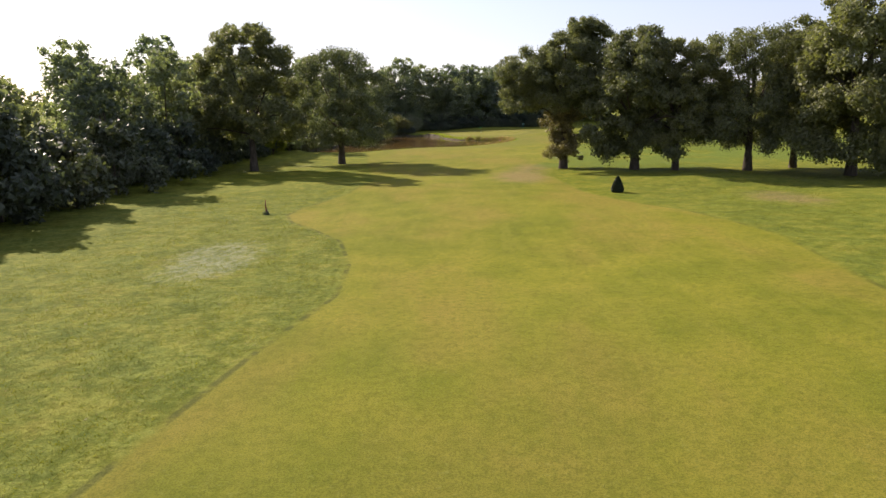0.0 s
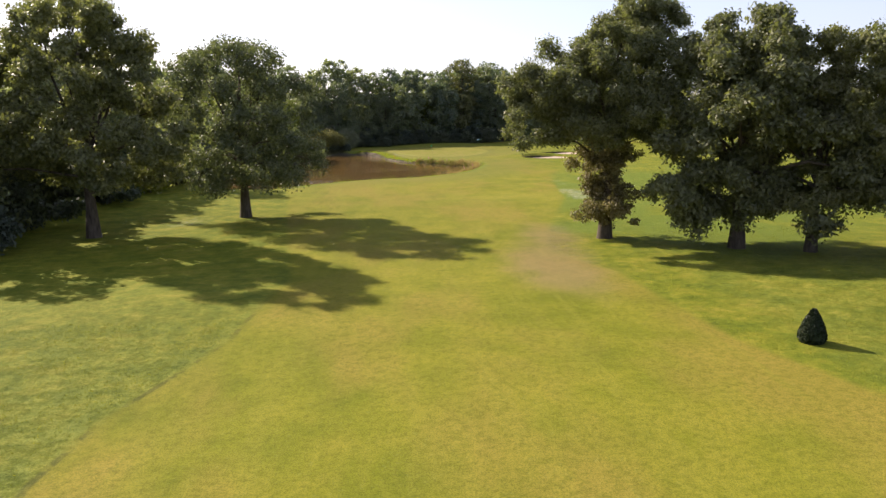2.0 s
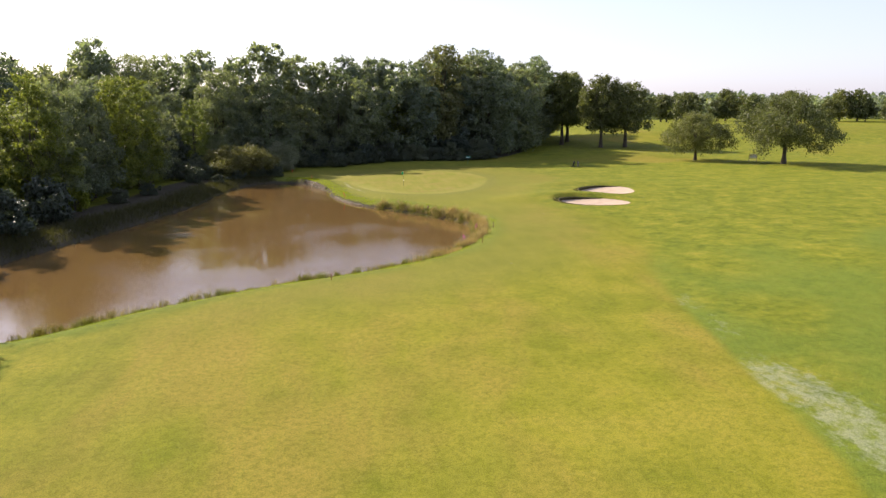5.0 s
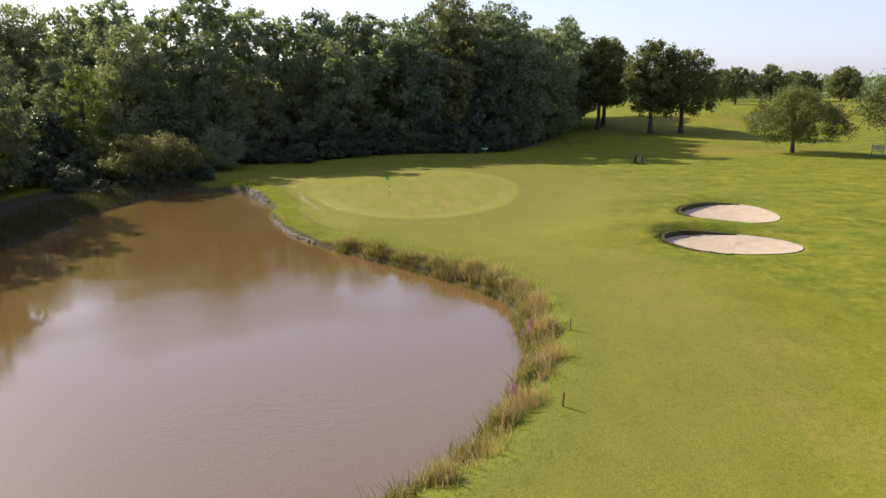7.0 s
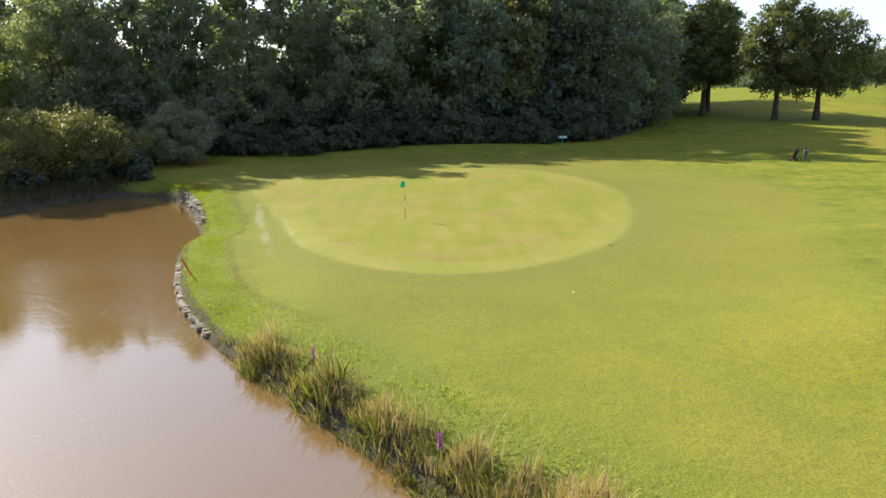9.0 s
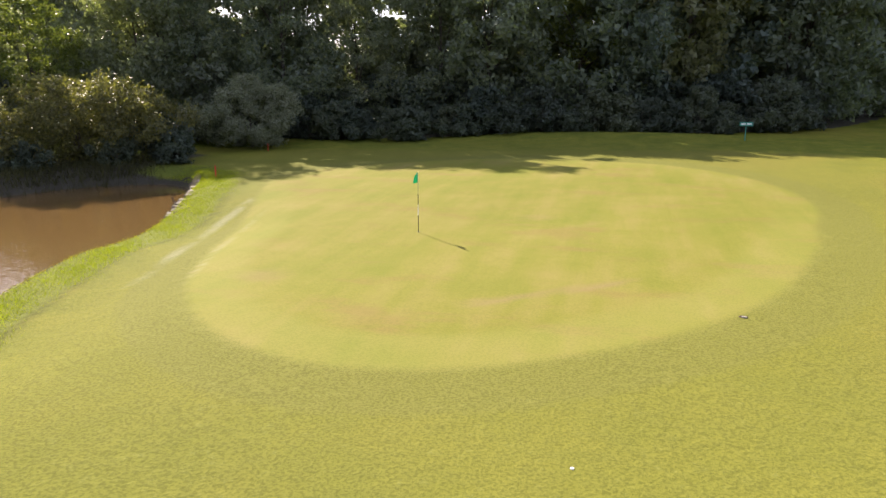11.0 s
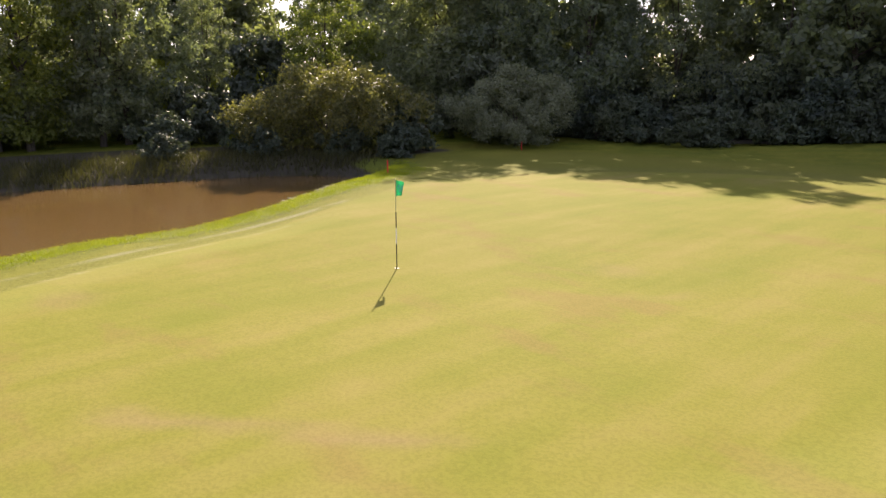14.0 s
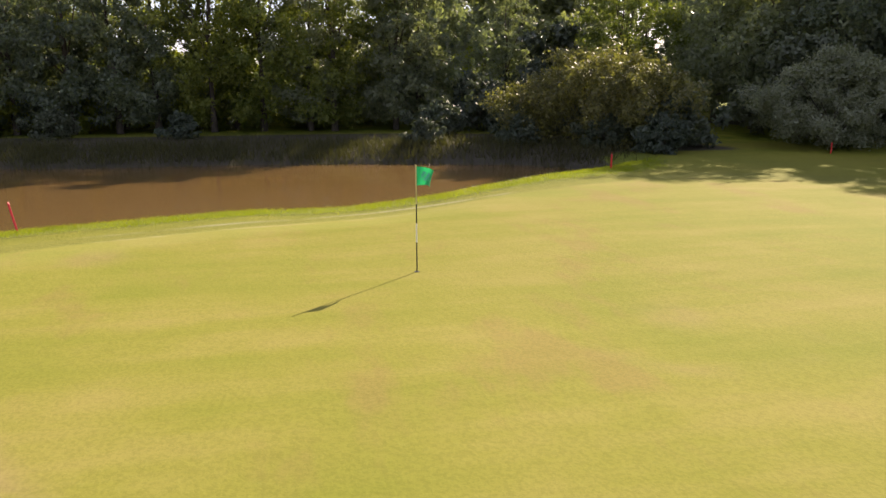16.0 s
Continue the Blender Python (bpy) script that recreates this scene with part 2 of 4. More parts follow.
BLUE_LEAF = leaf_material("haze_blue_leaves", (0.096, 0.125, 0.097), (0.147, 0.181, 0.140), (0.210, 0.244, 0.176), 0.45)
DARK_OAK = leaf_material("dark_oak_leaves", (0.060, 0.074, 0.034), (0.108, 0.124, 0.050), (0.175, 0.185, 0.068), 0.38, 0.2)
# Leaf kept very dark: deep shade under the trees is put into the colour.
UNDER_SHADE = leaf_material("dark_undergrowth", (0.037, 0.050, 0.036), (0.062, 0.079, 0.055), (0.100, 0.118, 0.077), 0.25, 0.2)
IVY = leaf_material("ivy_leaves", (0.085, 0.082, 0.035), (0.170, 0.147, 0.070), (0.304, 0.252, 0.140), 0.3)
YEW = leaf_material("clipped_leaves", (0.011, 0.020, 0.007), (0.020, 0.032, 0.011), (0.031, 0.043, 0.014), 0.1, 0.2)
REED = leaf_material("reed_blades", (0.060, 0.066, 0.016), (0.156, 0.140, 0.044), (0.336, 0.264, 0.120), 0.35, 0.12)
REED_GREEN = leaf_material("green_blades", (0.036, 0.050, 0.008), (0.088, 0.112, 0.018), (0.216, 0.216, 0.064), 0.3, 0.1)
BRIGHT = leaf_material("bright_grass_blades", (0.092, 0.108, 0.011), (0.144, 0.157, 0.018), (0.232, 0.228, 0.032), 0.5, 0.06)
BANK = leaf_material("fresh_bank_grass", (0.118, 0.165, 0.010), (0.179, 0.222, 0.016), (0.276, 0.293, 0.028), 0.5, 0.06)
# Grass made dark: the tree shade on the far bank is in its colour.
SHADE_GRASS = leaf_material("shade_dark_grass", (0.026, 0.030, 0.012), (0.046, 0.049, 0.020), (0.075, 0.074, 0.033), 0.3, 0.1)
REED_DRY = leaf_material("dry_seed_heads", (0.18, 0.125, 0.065), (0.32, 0.235, 0.13), (0.46, 0.36, 0.22), 0.35, 0.1)
BARK = bark_material("bark", (0.035, 0.028, 0.020), (0.120, 0.098, 0.072))

# ---------------------------------------------------------------- land
rng = np.random.default_rng(7)
LEVELS = [(0, 5, .6), (0, 40, .6), (-15, 60, .45), (-24, 45, .6), (17, 69, .8), (24, 50, 1.3), (36, 45, 2.0), (22, 30, 1.1), (-26, 104, .4), (-16, 115, .45),
          (-34, 80, .6), (16, 97, .65), (23, 90, 1.15), (28, 88, 1.2), (38, 93, 1.2), (47, 86, 1.3), (60, 100, 1.2), (0, 100, .5), (0, 130, .6), (3, 153, .75),
          (18, 160, .95), (22, 172, 1.2), (10, 213, .86), (20, 206, 1.05), (16, 198, .9), (24, 226, 1.2), (31, 199, 1.75), (36, 190, 1.7), (44, 198, 2.0), (45, 237, 1.5), (26, 247, 1.4),
          (12, 245, 1.0), (0, 240, .8), (72, 246, 1.5), (66, 276, 2.1), (72, 288, 2.3), (60, 320, 3.0), (95, 330, 4.6), (136, 379, 6.0), (180, 380, 6.2), (110, 300, 2.6), (-25, 200, .9), (-30, 170, .9),
          (-12, 236, .9), (-40, 240, 1.2), (30, 130, 1.1), (50, 150, 1.7), (70, 190, 2.0), (100, 230, 2.0), (-40, 20, .8), (40, 0, 1.6), (240, 430, 6.5), (100, 120, 1.5), (0, 330, 3.0), (14, 262, 1.1), (34, 272, 1.5)]
SHORE = [(-27, 146), (-22, 142.0), (-17, 142.0), (-11.5, 147.2), (-6.3, 151.2), (-2.4, 154.0), (1.6, 156.3), (5.2, 158.7), (9.4, 162.0), (12.2, 166), (14.3, 171), (15.1, 176), (15.2, 180),
         (13.8, 183.4), (11.2, 187.1), (7.6, 191.7), (4.2, 196.2), (1.8, 200.5), (0.1, 205.6), (-0.9, 209.3), (-0.8, 212.2), (-1.9, 216.2), (-5.0, 223.6), (-7.4, 226.4), (-9.8, 226.9), (-13, 225),
         (-15.6, 219.5), (-17.6, 210), (-18.3, 200), (-20.5, 190), (-24, 176), (-28, 160)]


def smooth_ring(points, per=6):
    """A closed ring through the points (Catmull-Rom)."""
    p, out = np.array(points, float), []
    for i in range(len(p)):
        a, b, c, d = p[i - 1], p[i], p[(i + 1) % len(p)], p[(i + 2) % len(p)]
        for t in np.arange(per) / per:
            out.append(0.5 * (2 * b + (c - a) * t + (2 * a - 5 * b + 4 * c - d) * t**2 + (3 * b - a - 3 * c + d) * t**3))
    return np.array(out)


POND = smooth_ring(SHORE)


def ring_distance(x, y, ring):
    """Distance to a closed ring, negative inside."""
    x, y = np.asarray(x, float), np.asarray(y, float)
    best, odd = np.full(x.shape, 1e9), np.zeros(x.shape, bool)
    for (ax, ay), (bx, by) in zip(ring, np.roll(ring, -1, 0)):
        dx, dy = bx - ax, by - ay
        t = np.clip(((x - ax) * dx + (y - ay) * dy) / (dx * dx + dy * dy + 1e-9), 0, 1)
        best = np.minimum(best, (x - ax - t * dx) ** 2 + (y - ay - t * dy) ** 2)
        if ay != by:
            odd ^= ((ay > y) != (by > y)) & (x < dx * (y - ay) / dy + ax)
    return np.where(odd, -1, 1) * np.sqrt(best)


def step(v, lo, hi):
    t = np.clip((v - lo) / (hi - lo), 0, 1)
    return t * t * (3 - 2 * t)


def waves(x, y, size, seed):
    """Cheap smooth undulation, about -1 to 1."""
    r, out = np.random.default_rng(seed), 0
    for _ in range(7):
        a, ph, k = r.uniform(0, 6.28), r.uniform(0, 6.28), 6.28 / (size * r.uniform(0.6, 1.7))
        out = out + np.sin(k * (x * np.cos(a) + y * np.sin(a)) + ph)
    return out / 3.5


BUNKERS = [  # centre, half length, half width, turn, level of the rim
    (31.75, 186.95, 4.1, 3.55, radians(-45), 1.58), (37.4, 197.5, 4.4, 3.95, radians(67), 1.73)]


def bunker_radius(x, y, k):
    cx, cy, a, b, turn, _ = BUNKERS[k]
    u = (x - cx) * math.cos(turn) + (y - cy) * math.sin(turn)
    v = -(x - cx) * math.sin(turn) + (y - cy) * math.cos(turn)
    ang = np.arctan2(v / b, u / a)
    return np.hypot(u / a, v / b) / (1 + 0.07 * np.sin(2 * ang + 0.6 + k) + 0.05 * np.sin(3 * ang + 2 * k))


def level(x, y):
    """Height of the land with no pond or bunker in it."""
    x, y = np.asarray(x, float), np.asarray(y, float)
    top, weight = 0.0, 0.0
    for cx, cy, cz in LEVELS:
        w = 1.0 / (((x - cx) ** 2 + (y - cy) ** 2 + 60.0) ** 1.8)
        top, weight = top + w * cz, weight + w
    z = top / weight
    far = np.hypot(x - 20, y - 150)
    z = z + waves(x, y, 38, 3) * 0.10 + waves(x, y, 14, 5) * 0.03
    z = z + 0.55 * np.exp(-((x - 30) ** 2 / 90 + (y - 192.5) ** 2 / 14)) + 0.5 * np.exp(-((x - 36) ** 2 / 60 + (y - 206) ** 2 / 10))
    z = z + 0.75 * np.exp(-((x - 14) ** 2 / 130 + (y - 250) ** 2 / 30)) + 1.3 * np.exp(-((x - 105) ** 2 / 500 + (y - 318) ** 2 / 260)) + 1.7 * np.exp(-((x - 165) ** 2 / 900 + (y - 330) ** 2 / 400))
    z = z + 0.35 * np.exp(-((x + 15) ** 2 / 60 + (y - 80) ** 2 / 25)) + 0.5 * np.exp(-((x - 27) ** 2 / 60 + (y - 78) ** 2 / 40))
    z = z + step(far, 330, 900) * 3 + step(far, 1200, 2600) * 32 * (1 + 0.25 * waves(x, y, 900, 9))
    return z


def land(x, y):
    z = level(x, y)
    d = ring_distance(x, y, POND)
    stony = step(x, -9, -6) * step(-x, -4.5, -3) * step(y, 195, 197) * step(-y, -229, -226.5)
    width = 2.2 - 1.85 * stony
    fringe = step(y, 193, 198) * step(-y, -236, -228) * step(-x, -8, -4)
    z = np.where(fringe > 0, z + fringe * (np.minimum(z, 0.42 + 0.45 * step(y, 213, 222) + 0.085 * np.maximum(d, 0)) - z), z)
    z = np.where(d > 0, 0.12 + (z - 0.12) * step(d, -0.4 * width, width), -0.9 * step(-d, -0.3, 1.6) + 0.10)
    for k, (_, _, _, _, _, rim) in enumerate(BUNKERS):
        r = bunker_radius(x, y, k)
        z = np.where(r < 1.35, z + (rim - z) * step(-r, -1.35, -1.04), z)
        z = z - 0.95 * step(-r, -1.035, -0.95)
    return z


def fairway_amount(x, y):
    left = np.interp(y, [-20, 15, 25, 33, 40, 47, 52, 56, 60, 65, 73, 85, 100, 125, 140, 150], [-8, -7.9, -6.2, -4.6, -4.9, -6.4, -9, -11.5, -12.7, -12.2, -9.4, -8.0, -10, -13, -15, -15])
    right = np.interp(y, [-20, 20, 32, 44, 57, 64, 70, 84, 91, 96, 106, 122, 140, 150, 161, 175, 184, 192, 205, 220, 240], [19, 19, 19.6, 20.5, 18, 15.5, 13.6, 12.6, 10.2, 10.8, 13.6, 19.0, 22, 24, 28, 31, 25, 24.5, 29, 37, 32])
    d = np.minimum(x - left, right - x)
    d = np.minimum(d, np.where(y > 130, ring_distance(x, y, POND) - 3.2, 9.0))
    d = np.minimum(d, 241 - y)
    return np.clip(0.5 + d * (0.5 - 0.36 * step(y, 138, 156)), 0, 1)


GREEN_C = (12.0, 217.0)
GREEN_R = [(0, 11.8), (38, 15.6), (65, 18.2), (90, 19.2), (120, 19.0), (143, 16.6), (160, 12.2), (180, 9.9), (205, 9.3), (225, 10.5), (240, 12.5), (253, 14.4), (262, 15.8), (273, 16.0), (287, 14.9), (303, 13.7), (331, 11.8), (360, 11.8)]


def green_depth(x, y):
    """Metres inside the putting green's edge."""
    dx, dy = x - GREEN_C[0], y - GREEN_C[1]
    ang = np.degrees(np.arctan2(dy, dx)) % 360
    a, r = np.array(GREEN_R).T
    fine = np.linspace(0, 360, 181)
    soft = np.interp(fine, a, r)
    soft = np.array([soft[(np.arange(i - 4, i + 5)) % 180].mean() for i in range(181)])
    return np.interp(ang, fine, soft) - np.hypot(dx, dy)


def spread(lo, hi, gap, reach, grow=1.16):
    """Grid lines: even between lo and hi, then wider and wider out to reach."""
    core, out, side = np.arange(lo, hi + gap / 2, gap), [], gap
    d = 0.0
    while d < reach:
        side *= grow
        d += side
        out.append(d)
    out = np.array(out)
    return np.r_[lo - out[::-1], core, hi + out]


def new_mesh(name, verts, faces, material, smooth=True):
    me = bpy.data.meshes.new(name)
    me.from_pydata(verts if isinstance(verts, list) else verts.tolist(), [], faces if isinstance(faces, list) else faces.tolist())
    me.materials.append(material)
    if smooth:
        me.polygons.foreach_set("use_smooth", np.ones(len(me.polygons), bool))
    me.update()
    return me


def part(name, data, parent, label="", material=None):
    """Links a mesh (or bmesh) as one part of a thing."""
    if isinstance(data, bmesh.types.BMesh):
        me = bpy.data.meshes.new(name)
        data.to_mesh(me)
        data.free()
        me.materials.append(material)
        data = me
    ob = new(name, data)
    ob.parent = parent
    return tagged(ob, label) if label else ob


def wood_line(x):
    return np.interp(x, [-30, -20, -9, 3, 16, 26, 36, 44, 52, 60, 66], [243, 248, 248, 250, 253, 257, 263, 277, 296, 318, 340])


def build_ground():
    xs, ys = spread(-34, 52, 0.62, 3200), spread(8, 256, 0.62, 3200)
    xs, ys = np.unique(np.r_[xs, np.arange(26.1, 43.6, 0.27), np.arange(-1.0, 7.2, 0.2)]), np.unique(np.r_[ys, np.arange(181.1, 203.8, 0.27)])
    xs, ys = (q[np.r_[True, np.diff(q) > 0.09]] for q in (xs, ys))
    gx, gy = np.meshgrid(xs, ys)
    x, y = gx.ravel(), gy.ravel()
    z = land(x, y)
    nx, ny = len(xs), len(ys)
    i = (np.arange(ny - 1)[:, None] * nx + np.arange(nx - 1)).ravel()
    faces = np.stack([i, i + 1, i + nx + 1, i + nx], 1)
    me = new_mesh("ground", np.stack([x, y, z], 1), faces, GRASS)
    d, g = ring_distance(x, y, POND), green_depth(x, y)
    fair = fairway_amount(x, y)
    stony = step(y, 197, 203) * step(-y, -230, -222)
    masks = {
        "fairway": np.where(y < 245, fair, 0.35 + 0.3 * waves(x, y, 40, 21)),
        "green": np.clip(0.5 + g * 0.55, 0, 1),
        "collar": np.clip(0.5 + (g + 1.9) * 0.7, 0, 1) * step(d, 3.0, 4.5),
        "scalp": np.clip(np.exp(-((x - 9) ** 2 / 16 + (y - 86) ** 2 / 90)) + 0.9 * np.exp(-((x - 29) ** 2 / 14 + (y - 62) ** 2 / 60)) + 0.8 * np.exp(-((x - 12) ** 2 / 10 + (y - 100) ** 2 / 60))
                         + 0.75 * np.exp(-((y - 205.6 - 0.72 * (x - 13.9)) ** 2 / 0.25)) * step(x, 12.5, 14) * step(-x, -19.5, -17) + 0.7 * np.exp(-((x - 14) ** 2 / 2.2 + (y - 216.6) ** 2 / 1.0))
                         + 0.7 * np.exp(-((x - 7.6) ** 2 / 1.6 + (y - 206.8) ** 2 / 1.6)) + 0.45 * np.exp(-((np.hypot(x - 14.6, y - 216.6) - 1.9) ** 2) / 0.3) * step(x, 13.5, 15), 0, 1),
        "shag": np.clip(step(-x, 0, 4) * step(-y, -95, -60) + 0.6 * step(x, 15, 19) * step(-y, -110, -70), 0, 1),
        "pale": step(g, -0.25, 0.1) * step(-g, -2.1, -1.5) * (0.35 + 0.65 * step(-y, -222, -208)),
        "cut_shade": np.exp(-((d - 2.3) / 0.13) ** 2) * step(y, 194, 198) * step(-y, -226, -222),
        "olive": step(-y, -40, -12) * (0.75 + 0.25 * waves(x, y, 18, 61)),
        "apron": np.maximum(step(g, -26, -2), 0.75 * step(y, 136, 152) * step(-d, -16, -6)),
        "lush": np.clip(0.9 * np.where(y > 196, step(-d, -2.5, -2.0), step(-d + 0.9 * waves(x, y, 6, 44), -4.2, -1.0)) * step(d, 0.2, 0.7) + 0.9 * step(waves(x, y, 30, 31), 0.2, 0.9) * step(x, 16, 24) * step(-y, -205, -150) + (0.6 + 0.3 * waves(x, y, 9, 52)) * step(x, 8, 12) * step(y, 90, 104) * step(-y, -182, -140), 0, 1),
        "dry": np.clip((0.34 + 0.46 * waves(x, y, 7, 13)) * np.exp(-((x - np.interp(y, [95, 97, 102, 110, 117, 126, 134, 140, 147, 156], [10, 11.5, 15.3, 18.2, 20.3, 21.2, 21.9, 22.3, 24.6, 27.4])) ** 2) / (0.9 + 2.5 * step(y, 118, 134))) * step(y, 94, 98) * step(-y, -158, -148) + np.exp(-((x + 13) ** 2 / 14 + (y - 42) ** 2 / 70)) * 1.25 + 0.75 * np.exp(-((x - 22) ** 2 / 10 + (y - 125) ** 2 / 160)) + 0.8 * np.exp(-((x + 21) ** 2 / 14 + (y - 112) ** 2 / 60))
                       + 0.6 * np.exp(-((x - 27) ** 2 / 8 + (y - 197) ** 2 / 14)), 0, 1),
        "bare": np.clip(step(-d, -0.9, 0.0) + 0.9 * step(-x, 9, 13) * step(y, 150, 160) * step(-d, -12, -8) + step(-x, 34, 39) * step(x, -66, -58) * step(-y, -185, -178) + step(y - wood_line(x), -1, 2) * step(-(y - wood_line(x)), -24, -18) * step(-x, -70, -62) * step(x, -34, -28), 0, 1),
        "worn": np.clip(np.exp(-(x - np.interp(y, [206, 209, 210.8, 214.3, 220], [4.2, 3.35, 2.9, 1.95, 0.9])) ** 2 / 0.10) * step(y, 203, 208) * step(-y, -223, -217)
                        + 0.7 * np.exp(-(x - np.interp(y, [205.7, 209, 212.5, 220], [5.9, 4.75, 3.8, 1.95])) ** 2 / 0.07) * step(y, 203, 207) * step(-y, -220, -214), 0, 1)}
    for key, value in masks.items():
        me.attributes.new(key, "FLOAT", "POINT").data.foreach_set("value", value.astype(np.float32))
    tagged(new("ground", me), "mown golf course grass with fairway, rough and putting green", "ground", kind="structure")


build_ground()


def build_water():
    c = POND.mean(0)
    out = np.array([p + (p - c) / np.linalg.norm(p - c) * 1.6 for p in POND])
    verts = [(px, py, 0.0) for px, py in out]
    me = new_mesh("water", verts, [list(range(len(verts)))], WATER, False)
    tagged(new("water", me), "still brown muddy pond water reflecting the sky", "pond", kind="structure")


build_water()


# ---------------------------------------------------------------- trees
def tube(verts, faces, pts, radii, sides=7):
    """A tapered branch along pts."""
    pts = [Vector(p) for p in pts]
    start = len(verts)
    for i, (p, r) in enumerate(zip(pts, radii)):
        way = (pts[min(i + 1, len(pts) - 1)] - pts[max(i - 1, 0)]).normalized()
        a = way.orthogonal().normalized() if abs(way.z) < 0.9 else Vector((1, 0, 0)).cross(way).normalized()
        b = way.cross(a)
        for k in range(sides):
            t = 2 * math.pi * k / sides
            verts.append(tuple(p + (math.cos(t) * a + math.sin(t) * b) * float(r)))
    for i in range(len(pts) - 1):
        for k in range(sides):
            q, w = start + i * sides + k, start + i * sides + (k + 1) % sides
            faces.append((q, w, w + sides, q + sides))
    faces.append(tuple(start + (len(pts) - 1) * sides + k for k in range(sides)))


def leaf_mesh(name, centres, sizes, count, leaf, material, seed, flat=0.8, shell=0.6, droop=0.25, tri=False, fine=0):
    """A crown: leaf sprays on the outsides of many clumps."""
    r = np.random.default_rng(seed)
    if fine:
        off = r.normal(size=(len(centres) * fine, 3))
        off /= np.linalg.norm(off, axis=1)[:, None]
        big = np.repeat(sizes, fine)
        centres = np.repeat(centres, fine, 0) + off * (big * r.uniform(0.35, 0.85, len(big)))[:, None] * np.array([1, 1, flat])
        sizes = big * r.uniform(0.42, 0.75, len(big))
    share = sizes**2 / (sizes**2).sum()
    which = r.choice(len(centres), count, p=share)
    way = r.normal(size=(count, 3))
    way /= np.linalg.norm(way, axis=1)[:, None]
    rad = sizes[which] * (r.uniform(shell**2, 1.0, count) ** 0.5 + 0.24 * r.normal(size=count))
    at = centres[which] + way * rad[:, None] * np.array([1, 1, flat])
    nor = way * 0.7 + r.normal(size=(count, 3)) * 0.55 + np.array([0, 0, 0.35])
    nor /= np.linalg.norm(nor, axis=1)[:, None]
    u = np.cross(nor, r.normal(size=(count, 3)))
    u /= np.linalg.norm(u, axis=1)[:, None]
    v = np.cross(nor, u)
    s = (leaf * r.uniform(0.6, 1.35, count))[:, None]
    sag = np.array([0, 0, -1]) * s * droop
    if tri:
        verts = np.stack([at - u * s * 0.5 - v * s * 0.34, at - u * s * 0.3 + v * s * 0.42, at + u * s * 0.6 + sag], 1).reshape(-1, 3)
        return new_mesh(name, verts, np.arange(count * 3).reshape(-1, 3), material, False)
    verts = np.stack([at - u * s * 0.5, at + v * s * 0.36 + sag * 0.3, at + u * s * 0.55 + sag, at - v * s * 0.36 + sag * 0.3], 1).reshape(-1, 3)
    faces = np.arange(count * 4).reshape(-1, 4)
    return new_mesh(name, verts, faces, material, False)


def clumps(seed, n, base, top, radius, lean=(0, 0), size=(0.13, 0.2), belly=0.45, uneven=0.2, dome=0.55):
    """Centres and sizes of a crown's clumps, in an uneven egg from base to top."""
    r = np.random.default_rng(seed)
    lobes = r.uniform(0, 6.28, 4)
    cs, ss = [], []
    tries = 0
    while len(cs) < n and tries < 6000:
        tries += 1
        h = 0.93 * r.random() ** 0.9
        z = base + (top - base) * h
        reach = radius * (math.sin(math.pi * min(1, (0.12 + 0.88 * h) ** (0.9 if belly < 0.5 else 1.2))) ** dome if h < 0.98 else 0.2)
        reach *= 1 - 0.64 * dome * h**3
        ang = r.uniform(0, 6.28)
        reach *= 1 + uneven * math.sin(2 * ang + lobes[0] + 3 * h) + uneven * 0.7 * math.sin(3 * ang + lobes[1] - 4 * h)
        d = reach * r.random() ** 0.38
        s = radius * r.uniform(*size) * (1.15 - 0.35 * h)
        p = np.array([math.cos(ang) * d + lean[0] * h, math.sin(ang) * d + lean[1] * h, min(z, top - s * 0.6)])
        if all(np.linalg.norm(p - q) > 0.46 * (s + t) for q, t in zip(cs, ss)):
            cs.append(p)
            ss.append(s)
    return np.array(cs), np.array(ss)


def trunk_mesh(seed, height, girth, centres, limbs, sides=9, fork=0.35, bend=0.03):
    r = np.random.default_rng(seed + 50)
    verts, faces = [], []
    tops = height * 0.8
    wob = r.normal(size=(7, 2)) * bend * height * 0.35
    wob[0] = wob[1] = 0
    spine = [(wob[i][0] * i / 6, wob[i][1] * i / 6, tops * i / 6) for i in range(7)]
    spine = [(0, 0, -0.5), (0, 0, 0.12)] + [(x, y, max(z, 0.5)) for x, y, z in spine[1:]]
    rad = [girth * 1.55, girth * 1.3] + [girth * (1.0 - 0.86 * i / 6) for i in range(1, 7)]
    tube(verts, faces, spine, rad, sides)
    order = r.permutation(len(centres))[:limbs]
    for k in order:
        c = centres[k]
        h0 = min(max(height * fork * r.uniform(0.75, 1.3), 0.2 * c[2]), c[2] * 0.85, tops * 0.9)
        i = min(int(h0 / tops * 6) + 1, 6)
        a = Vector(spine[i])
        a = Vector((a.x, a.y, h0))
        b = Vector(c)
        m = a.lerp(b, 0.5) + Vector((0, 0, 0.12 * (b - a).length)) + Vector(r.normal(size=3).tolist()) * 0.05 * (b - a).length
        g = girth * r.uniform(0.28, 0.5) * (1 - 0.6 * h0 / tops)
        pts = [a, a.lerp(m, 0.6), m, m.lerp(b, 0.55), b]
        tube(verts, faces, pts, [g, g * 0.8, g * 0.62, g * 0.4, g * 0.15], 5)
    return new_mesh("trunk", verts, faces, BARK)


